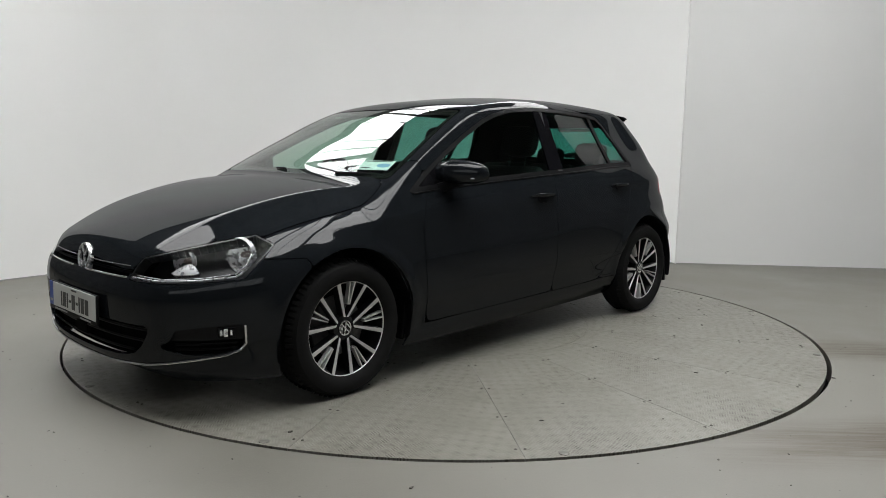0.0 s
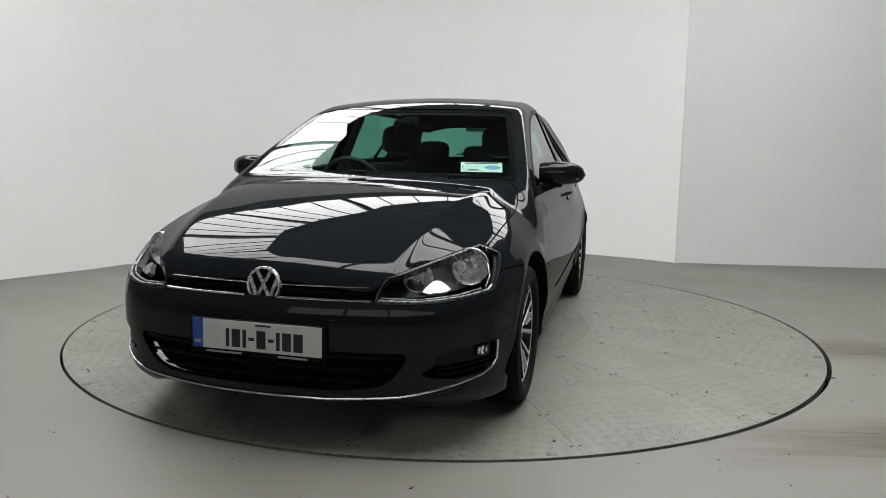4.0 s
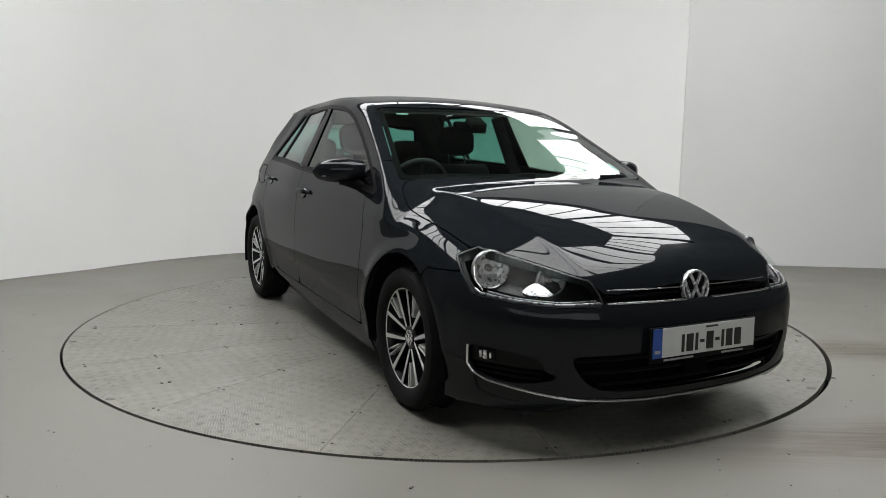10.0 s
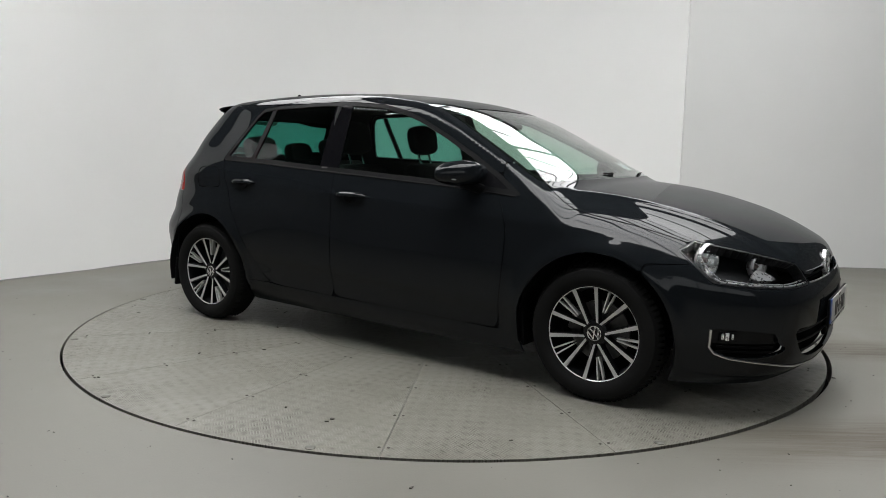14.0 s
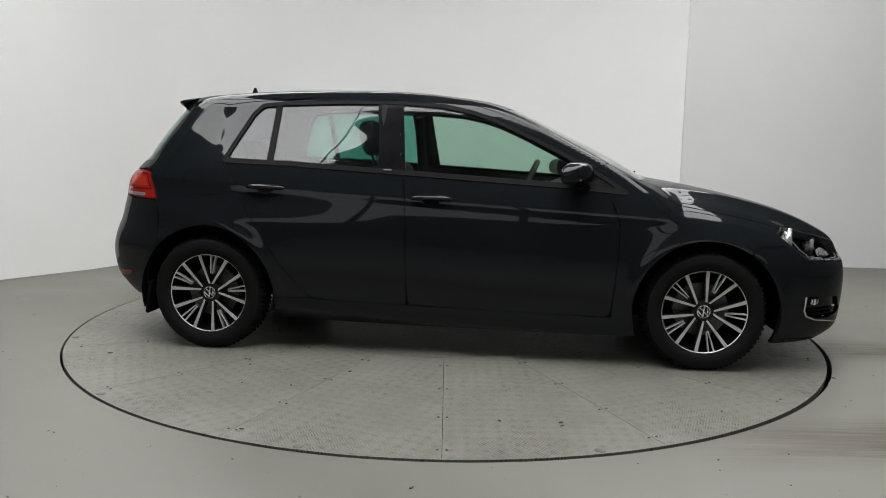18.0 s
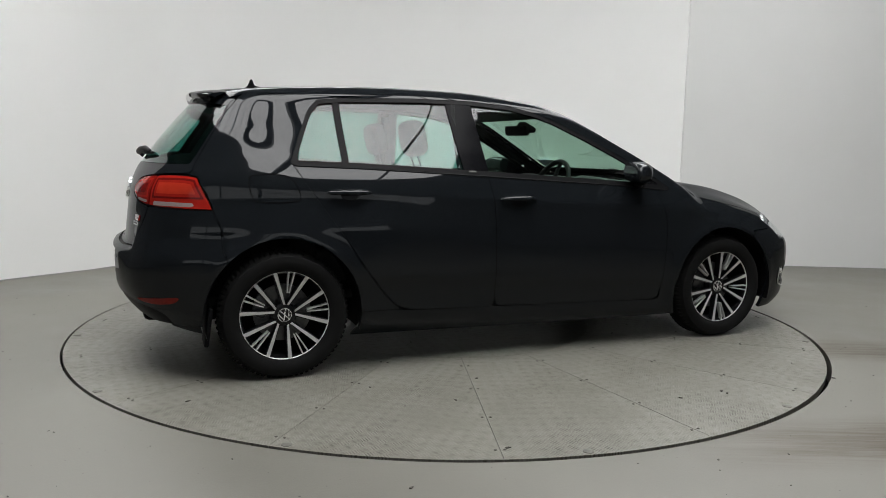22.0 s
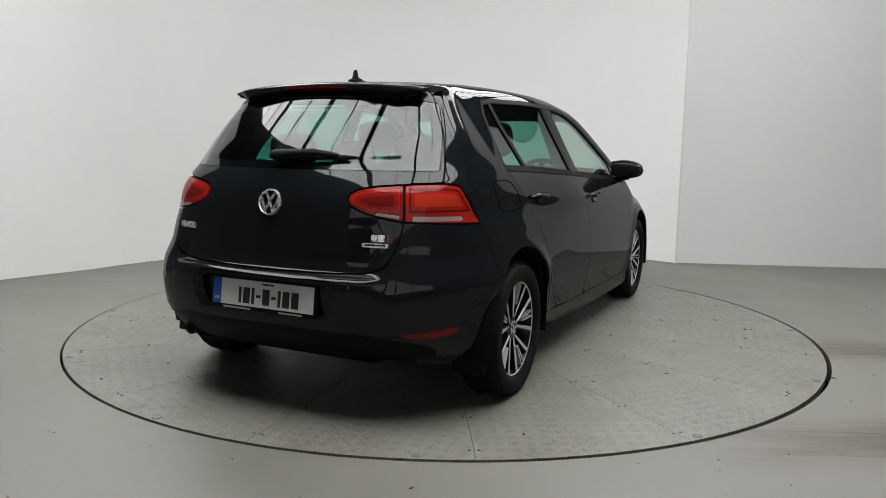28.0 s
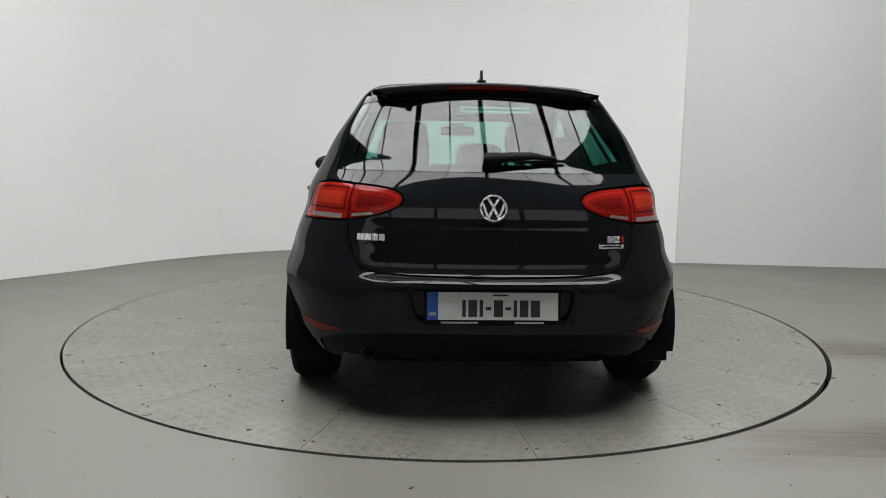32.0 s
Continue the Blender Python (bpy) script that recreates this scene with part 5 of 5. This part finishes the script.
def mirror(car, s):
    """A swept mirror shell on a short foot."""
    bm = bmesh.new()
    # shell: rounded box swept outwards, tapering at the outer end
    rows = []
    n = 14
    for k in range(n + 1):
        t = k / n
        y = 0.795 + 0.225 * t
        r = math.sqrt(max(0.0, 1 - (max(0, t - 0.35) / 0.65) ** 2.6)) * (0.80 + 0.2 * min(1, t / 0.3))
        hx, hz = 0.088 * r + 0.002, 0.063 * r + 0.002
        cx, cz = 0.650 - 0.075 * t * t, 0.994 - 0.006 * t
        ring = []
        for j in range(24):
            a = 2 * math.pi * j / 24
            ca, sa = math.cos(a), math.sin(a)
            e = 0.72
            px = math.copysign(abs(ca) ** e, ca) * hx
            if px < 0:
                px *= 0.55
            ring.append(bm.verts.new((cx + px, s * y, cz + math.copysign(abs(sa) ** e, sa) * hz * (1.0 if sa > 0 else 0.85))))
        rows.append(ring)
    for a, b in zip(rows, rows[1:]):
        for j in range(24):
            bm.faces.new([a[j], a[(j + 1) % 24], b[(j + 1) % 24], b[j]])
    bm.faces.new(rows[0]), bm.faces.new(rows[-1])
    shell = part("door_mirror", bm, PAINT, car, "dark metallic door mirror", angle=60)
    bm = bmesh.new()
    pts = [(0.716 - 0.075 * (t * t), s * (0.80 + 0.215 * t), 0.972 - 0.004 * t) for t in (k / 10 for k in range(10))]
    tube(bm, [(x - 0.003, y, z) for x, y, z in pts], [0.0045] * 8 + [0.004, 0.002], 8, flat=1.0)
    part("repeater", bm, LAMPSILVER, shell, "clear indicator strip")
    bm = bmesh.new()
    tube(bm, [(0.70, s * 0.80, 0.915), (0.69, s * 0.84, 0.928), (0.67, s * 0.87, 0.945), (0.66, s * 0.90, 0.955)], [0.028, 0.026, 0.03, 0.035], 12, flat=0.8)
    part("mirror_foot", bm, BLACK, shell, "black mirror foot")
    bm = bmesh.new()
    out = rounded([(-0.10, -0.045), (0.075, -0.045), (0.095, 0.0), (0.06, 0.048), (-0.10, 0.052)], 2)
    m = basis(Vector((0.608, s * 0.895, 0.992)), (-1, -0.12 * s, 0))
    prism(bm, [(x * (1 if s < 0 else -1), y) for x, y in out], -0.004, 0.004, m)
    part("mirror_pane", bm, MIRRORGLASS, shell, "mirror glass")


def handle(car, x, z, s):
    c, n = on_skin("side", x, z, 0.0, s)
    bm = bmesh.new()
    m = basis(c, n)
    ln = 0.105
    pts, rad = [], []
    for k in range(13):
        t = -1 + k / 6
        pts.append(m @ Vector((t * ln, 0.0, 0.022 * (1 - t**4) + 0.002)))
        rad.append(0.0165 * (1 - 0.55 * abs(t) ** 5))
    tube(bm, pts, rad, 12, flat=0.62)
    h = part("door_handle", bm, PAINT, car, "dark metallic bow door handle")
    # no hollow is cut: a black disc on the skin gives the recess its shade
    bm = bmesh.new()
    lathe(bm, [(0, 0.003), (0.042, 0.003), (0.045, 0.0005), (0.045, -0.004)], m @ Matrix.Translation((0.0, -0.012, 0)) @ Matrix.Diagonal((1, 0.62, 1, 1)), 24)
    part("handle_shade_disc", bm, GLOSSBLACK, h, "dark raised disc for the shade of the recess behind the handle")


def number_plate(car, m):
    bm = box(bmesh.new(), (0.540, 0.132, 0.010), m @ Matrix.Translation((0, -0.007, -0.004)), 0.004)
    plate = part("number_plate", bm, BLACK, car, "white number plate in a black holder")
    bm = box(bmesh.new(), (0.472, 0.108, 0.003), m @ Matrix.Translation((0.022, 0.001, 0.0022)))
    part("plate_face", bm, PLATEWHITE, plate, "white plate face")
    bm = box(bmesh.new(), (0.044, 0.108, 0.003), m @ Matrix.Translation((-0.236, 0.001, 0.0022)))
    part("blue_band", bm, PLATEBLUE, plate, "blue country band")
    part("small_bar", box(bmesh.new(), (0.026, 0.012, 0.001), m @ Matrix.Translation((-0.236, -0.030, 0.0042))), PALEINK, plate, smooth=False)
    # the characters become plain bars
    x = -0.12
    for k, w in enumerate((0.014, 0.034, 0.014, 0.022, 0.036, 0.022, 0.014, 0.034, 0.036)):
        hgt = 0.012 if k in (3, 5) else 0.066
        bm = box(bmesh.new(), (w, hgt, 0.001), m @ Matrix.Translation((x + w / 2, -0.008, 0.0042)))
        part("character_bar", bm, INK, plate, smooth=False)
        x += w + 0.010
    bm = box(bmesh.new(), (0.062, 0.007, 0.001), m @ Matrix.Translation((0.03, 0.044, 0.0042)))
    part("small_bar", bm, INK, plate, smooth=False)
    for cx, w in ((-0.13, 0.145), (0.145, 0.115)):
        bm = box(bmesh.new(), (w, 0.007, 0.001), m @ Matrix.Translation((cx, -0.064, 0.0016)))
        part("holder_bar", bm, PALEINK, plate, smooth=False)




# ---- cabin ----
def cushion(bm, size, m, bevel):
    return box(bm, size, m, bevel, 3)


def head_rest(bm, wide, high, m):
    """A rounded pad, fuller at the top."""
    w, h = wide / 2, high / 2
    out = rounded([(-w * 0.80, -h), (w * 0.80, -h), (w, -h * 0.3), (w * 0.97, h * 0.75), (w * 0.55, h), (-w * 0.55, h), (-w * 0.97, h * 0.75), (-w, -h * 0.3)], 2)
    rows = []
    for d, k in ((-0.048, 0.72), (-0.040, 0.90), (-0.022, 1.0), (0.022, 1.0), (0.040, 0.90), (0.048, 0.72)):
        rows.append([bm.verts.new(m @ Vector((d, y * k, z * k))) for y, z in out])
    n = len(out)
    for a, b in zip(rows, rows[1:]):
        for j in range(n):
            bm.faces.new([a[j], a[(j + 1) % n], b[(j + 1) % n], b[j]])
    bm.faces.new(rows[0][::-1]), bm.faces.new(rows[-1])
    return bm


def build_cabin(car):
    for y in (-0.36, 0.36):
        bm = bmesh.new()
        cushion(bm, (0.50, 0.50, 0.16), Matrix.Translation((-0.08, y, 0.50)) @ Matrix.Rotation(radians(-6), 4, "Y"), 0.05)
        seat = part("front_seat", bm, FABRIC, car, "dark fabric front seat")
        bm = bmesh.new()
        cushion(bm, (0.12, 0.46, 0.55), Matrix.Translation((-0.385, y, 0.745)) @ Matrix.Rotation(radians(-20), 4, "Y"), 0.05)
        part("backrest", bm, FABRIC, seat)
        bm = bmesh.new()
        head_rest(bm, 0.27, 0.20, Matrix.Translation((-0.51, y, 1.165)) @ Matrix.Rotation(radians(-12), 4, "Y"))
        part("headrest", bm, FABRIC, seat, "dark fabric headrest")
        for dy in (-0.06, 0.06):
            bm = tube(bmesh.new(), [(-0.47, y + dy, 0.98), (-0.51, y + dy, 1.10)], 0.007, 8)
            part("headrest_rod", bm, CHROME, seat)
    bm = bmesh.new()
    cushion(bm, (0.50, 1.24, 0.18), Matrix.Translation((-0.92, 0, 0.50)), 0.05)
    bench = part("rear_bench", bm, FABRIC, car, "dark fabric rear bench")
    for y, w in ((-0.40, 0.46), (0.05, 0.40), (0.43, 0.40)):
        bm = bmesh.new()
        cushion(bm, (0.13, w, 0.52), Matrix.Translation((-1.25, y, 0.76)) @ Matrix.Rotation(radians(-22), 4, "Y"), 0.04)
        part("backrest", bm, FABRIC, bench)
    for y, w, z in ((-0.36, 0.25, 1.09), (0.0, 0.22, 1.055), (0.36, 0.25, 1.09)):
        bm = bmesh.new()
        head_rest(bm, w, 0.16, Matrix.Translation((-1.36, y, z)) @ Matrix.Rotation(radians(-12), 4, "Y"))
        part("headrest", bm, FABRIC, bench, "dark fabric headrest")
    # dashboard: a long rounded roll with an instrument hood and a centre stack
    bm = bmesh.new()
    rows = []
    prof = [(1.00, 0.905), (0.93, 0.930), (0.80, 0.938), (0.64, 0.925), (0.56, 0.895), (0.53, 0.84), (0.55, 0.72), (0.62, 0.60), (0.66, 0.48), (1.0, 0.48)]
    for k in range(25):
        y = -0.70 + 1.40 * k / 24
        hump = 0.035 * math.exp(-((y + 0.36) / 0.15) ** 4)
        rows.append([bm.verts.new((x - 0.22 * max(0, abs(y) - 0.55) * (x > 0.9), y, z + hump * (0.5 < x < 0.7 and z > 0.8))) for x, z in prof])
    for a, b in zip(rows, rows[1:]):
        for j in range(len(a)):
            i = (j + 1) % len(a)
            bm.faces.new([a[j], a[i], b[i], b[j]])
    bm.faces.new(rows[0][::-1]), bm.faces.new(rows[-1])
    dash = part("dashboard", bm, DASH, car, "soft black dashboard", angle=50)
    bm = box(bmesh.new(), (0.05, 0.26, 0.22), Matrix.Translation((0.53, 0.0, 0.76)), 0.02)
    part("centre_stack", bm, GLOSSBLACK, dash, "black centre console screen")
    for y in (-0.62, -0.10, 0.10, 0.62):
        bm = box(bmesh.new(), (0.03, 0.10, 0.075), Matrix.Translation((0.535, y, 0.865)), 0.01)
        part("air_vent", bm, BLACK, dash)
    # steering wheel, right-hand drive
    m = Matrix.Translation((0.375, -0.36, 0.880)) @ Matrix.Rotation(radians(-64), 4, "Y")
    bm = bmesh.new()
    ring = [m @ Vector((0.183 * math.cos(a), 0.183 * math.sin(a), 0)) for a in (2 * math.pi * k / 40 for k in range(41))]
    tube(bm, ring, 0.0155, 10, cap=False)
    wheel = part("steering_wheel", bm, DASH, car, "black leather steering wheel")
    bm = bmesh.new()
    lathe(bm, [(0, 0.025), (0.05, 0.022), (0.075, 0.0), (0.07, -0.03), (0, -0.035)], m, 24)
    part("horn_pad", bm, DASH, wheel)
    for a in (0, 180, 270):
        bm = box(bmesh.new(), (0.13, 0.035, 0.014), m @ Matrix.Rotation(radians(a + 90), 4, "Z") @ Matrix.Translation((0.115, 0, -0.006)), 0.005)
        part("wheel_spoke", bm, DASH, wheel)
    bm = tube(bmesh.new(), [m @ Vector((0, 0, -0.03)), m @ Vector((0, 0, -0.25))], 0.04, 12)
    part("steering_column", bm, DASH, wheel)
    # inside mirror with its sensor foot
    bm = box(bmesh.new(), (0.03, 0.235, 0.065), Matrix.Translation((0.335, 0.0, 1.235)) @ Matrix.Rotation(radians(10), 4, "Z") @ Matrix.Rotation(radians(-10), 4, "Y"), 0.014)
    mir = part("inside_mirror", bm, MATT, car, "black inside mirror")
    bm = box(bmesh.new(), (0.10, 0.10, 0.035), Matrix.Translation((0.405, 0, 1.258)) @ Matrix.Rotation(radians(27), 4, "Y"), 0.012)
    part("mirror_foot", bm, MATT, mir)
    # floor, parcel shelf, roof lining
    bm = box(bmesh.new(), (2.7, 1.36, 0.04), Matrix.Translation((-0.45, 0, 0.36)))
    part("cabin_floor", bm, LINING, car, "dark cabin carpet")
    bm = box(bmesh.new(), (0.46, 1.12, 0.03), Matrix.Translation((-1.60, 0, 0.93)), 0.01)
    part("parcel_shelf", bm, LINING, car, "dark parcel shelf")
    for s in (1, -1):
        bm = tube(bmesh.new(), [(-0.36, s * 0.80, 0.50), (-0.36, s * 0.76, 0.95), (-0.37, s * 0.60, 1.33)], [0.05, 0.045, 0.04], 10, flat=0.6)
        part("inner_post", bm, LINING, car, "dark inner door post")


# ---- small fittings on the outside ----
def build_details(car):
    # rear reflectors
    for s in (1, -1):
        rows = rounded([(33.5, 0.385), (40, 0.392), (47.6, 0.406), (48.4, 0.398), (46.5, 0.374), (41, 0.364), (36.5, 0.372)], 1)
        panel("reflector", chart_rear(30, 52, 0.35, 0.42, 0.006), rear_of(rows), REDDARK2, car, "red rear reflector", thick=0.006, inset=-0.0025, mirror=s < 0)
    # rear wiper
    c, n = on_skin("rear", 0.5, 1.055, 0.0)
    e, n2 = on_skin("rear", 18.5, 1.062, 0.022, -1)
    bm = bmesh.new()
    tube(bm, [c + n * 0.004, c + n * 0.032], [0.026, 0.022], 16)
    arm = part("rear_wiper", bm, BLACK, car, "black rear wiper")
    bm = bmesh.new()
    mid = on_skin("rear", 11.0, 1.066, 0.034, -1)[0]
    tube(bm, [c + n * 0.028 + Vector((0, 0.03, 0.002)), c + n * 0.034, mid, e], [0.022, 0.026, 0.018, 0.009], 12, flat=0.7)
    part("wiper_arm", bm, BLACK, arm)
    line = skin_line("rear", [(7.0, 1.052), (21.5, 1.058)], 0.014, -1, 8)
    part("wiper_blade", tube(bmesh.new(), line, 0.0065, 8), BLACK, arm)
    # front wipers, parked at the foot of the windscreen
    for rows, s in (([(1.035, 0.40), (1.005, 0.52), (0.978, 0.61)], 1), ([(1.045, -0.02), (1.040, -0.07), (1.035, -0.12)], 1)):
        line = [on_skin("top", a, abs(b), 0.006)[0] for a, b in rows]
        line = [Vector((p.x, abs(p.y) if b > 0 else -abs(p.y), p.z)) for p, (a, b) in zip(line, rows)]
        bm = tube(bmesh.new(), line, [0.007, 0.005, 0.003], 8)
        part("wiper", bm, BLACK, car, "black windscreen wiper")
    # cowl below the windscreen
    bm = bmesh.new()
    rows = []
    for k in range(31):
        y = -0.70 + 1.40 * k / 30
        back = 1.035 - 0.155 * y * y
        z = float(TOP(np.array(1.10))) - 0.145 * y * y - 0.028
        rows.append([bm.verts.new(p) for p in ((back - 0.05, y, z + 0.006), (back + 0.10, y, z - 0.004), (back + 0.10, y, z - 0.05), (back - 0.05, y, z - 0.05))])
    for a, b in zip(rows, rows[1:]):
        for j in range(4):
            i = (j + 1) % 4
            bm.faces.new([a[j], a[i], b[i], b[j]])
    part("cowl", bm, BLACK, car, "black cowl under the windscreen")
    # stickers
    p, n = on_skin("top", 0.900, 0.535, 0.0)
    m = basis(p - n * 0.014, n, (0, 0, 1))
    bm = box(bmesh.new(), (0.205, 0.094, 0.001), m)
    st = part("screen_sticker", bm, STICKER, car, "white paper sticker behind the windscreen", smooth=False)
    bm = prism(bmesh.new(), [(0.055 + 0.040 * math.cos(a), -0.002 + 0.020 * math.sin(a)) for a in (2 * math.pi * k / 20 for k in range(20))], 0.0006, 0.0012, m)
    part("blue_patch", bm, STICKERBLUE, st, smooth=False)
    for cx, cy, w, h in ((0.0, 0.038, 0.17, 0.008), (-0.04, -0.028, 0.05, 0.010), (-0.093, 0.0, 0.004, 0.03)):
        bm = box(bmesh.new(), (w, h, 0.0006), m @ Matrix.Translation((cx, cy, 0.0008)))
        part("print_bar", bm, INK, st, smooth=False)
    p, n = on_skin("top", 0.36, 0.44, 0.0, -1)
    m = basis(p - n * 0.014, n, (0, 0, 1))
    bm = box(bmesh.new(), (0.065, 0.022, 0.001), m)
    part("toll_tag", bm, GREENSTRIP, car, "small pale tag behind the windscreen", smooth=False)
    p, n = on_skin("rear", 0.0, 1.285, 0.0)
    m = basis(p - n * 0.014, n)
    bm = box(bmesh.new(), (0.30, 0.036, 0.001), m @ Matrix.Translation((0.03, 0, 0)))
    st = part("rear_sticker", bm, GREENSTRIP, car, "pale green strip sticker in the rear window", smooth=False)
    for cx, w in ((-0.085, 0.03), (-0.02, 0.07), (0.055, 0.06), (0.13, 0.075)):
        bm = box(bmesh.new(), (w, 0.014, 0.0006), m @ Matrix.Translation((cx, 0, 0.0008)))
        part("print_bar", bm, INK, st, smooth=False)
    # chrome model badges as plain shapes
    for y0, widths, z in ((0.545, (0.034, 0.034, 0.030, 0.030), 0.757), (-0.462, (0.030, 0.032), 0.757)):
        y = y0
        for w in widths:
            a = math.degrees(math.atan2(abs(y - w / 2), 0.86))
            q, n = on_skin("rear", a, z, 0.002, 1 if y > 0 else -1)
            bm = box(bmesh.new(), (w - 0.005, 0.027, 0.004), basis(q, n), 0.0015)
            part("badge_bar", bm, BRIGHT, car, "small chrome badge shape", smooth=False)
            y -= w
    q, n = on_skin("rear", math.degrees(math.atan2(0.533, 0.85)), 0.757, 0.002, -1)
    bm = box(bmesh.new(), (0.010, 0.027, 0.004), basis(q, n), 0.001)
    part("badge_bar", bm, REDLENS, car, "small red badge shape", smooth=False)
    q, n = on_skin("rear", math.degrees(math.atan2(0.486, 0.87)), 0.729, 0.002, -1)
    tag = part("badge_tag", box(bmesh.new(), (0.108, 0.017, 0.003), basis(q, n), 0.001), BRIGHT, car, "chrome name tag", smooth=False)
    part("print_bar", box(bmesh.new(), (0.085, 0.007, 0.001), basis(q, n) @ Matrix.Translation((0, 0.001, 0.002))), INK, tag, smooth=False)
    # small side badges low on the door posts
    for s in (1, -1):
        q, n = on_skin("side", -0.335, 0.995, 0.001, s)
        part("post_badge", box(bmesh.new(), (0.042, 0.008, 0.002), basis(q, n)), DISC, car, "tiny grey badge on the door post", smooth=False)
        # chrome-dark strip under the side windows
        line = skin_line("side", [(-1.245, 1.016), (-0.9, 1.004), (-0.25, 0.969), (0.59, 0.920), (0.90, 0.893)], 0.001, s, 6)
        part("belt_strip", tube(bmesh.new(), line, 0.004, 6), BLACK, car, "black strip under the side windows")
    # sensors in the bumpers, painted over
    for a, z, k in ((16.5, 0.497, "front"), (-16.5, 0.497, "front"), (23.5, 0.565, "rear"), (-23.5, 0.565, "rear")):
        q, n = on_skin(k, abs(a), z, 0.0, 1 if a > 0 else -1)
        bm = lathe(bmesh.new(), [(0, 0.0010), (0.006, 0.0010), (0.008, -0.001)], basis(q, n), 16)
        part("parking_sensor", bm, PAINT, car)


REDDARK2 = plain("red_reflector", (0.16, 0.012, 0.008), 0.2, coat=0.1, spec=0.15)


# ---- put together ----
build_place()
build_hall()
table = build_table()
build_grit()
car = tagged(new("car"), "dark blue-grey metallic five-door hatchback on a turntable", "car")
build_body(car)
build_running_gear(car)
build_fittings(car)
build_cabin(car)
build_details(car)


def motions():
    """Table and car turn together at one steady rate."""
    start, rate = -133.255, 7.0675
    rows = [(0.5 * k, start + rate * 0.5 * k) for k in range(65)]
    walk(table, [(t, pose(0, 0, 0, 0, 0, a)) for t, a in rows])
    walk(car, [(t, pose(0, 0, 0, 0, 0, a) @ pose(0.112, -0.089, 0)) for t, a in rows])


motions()
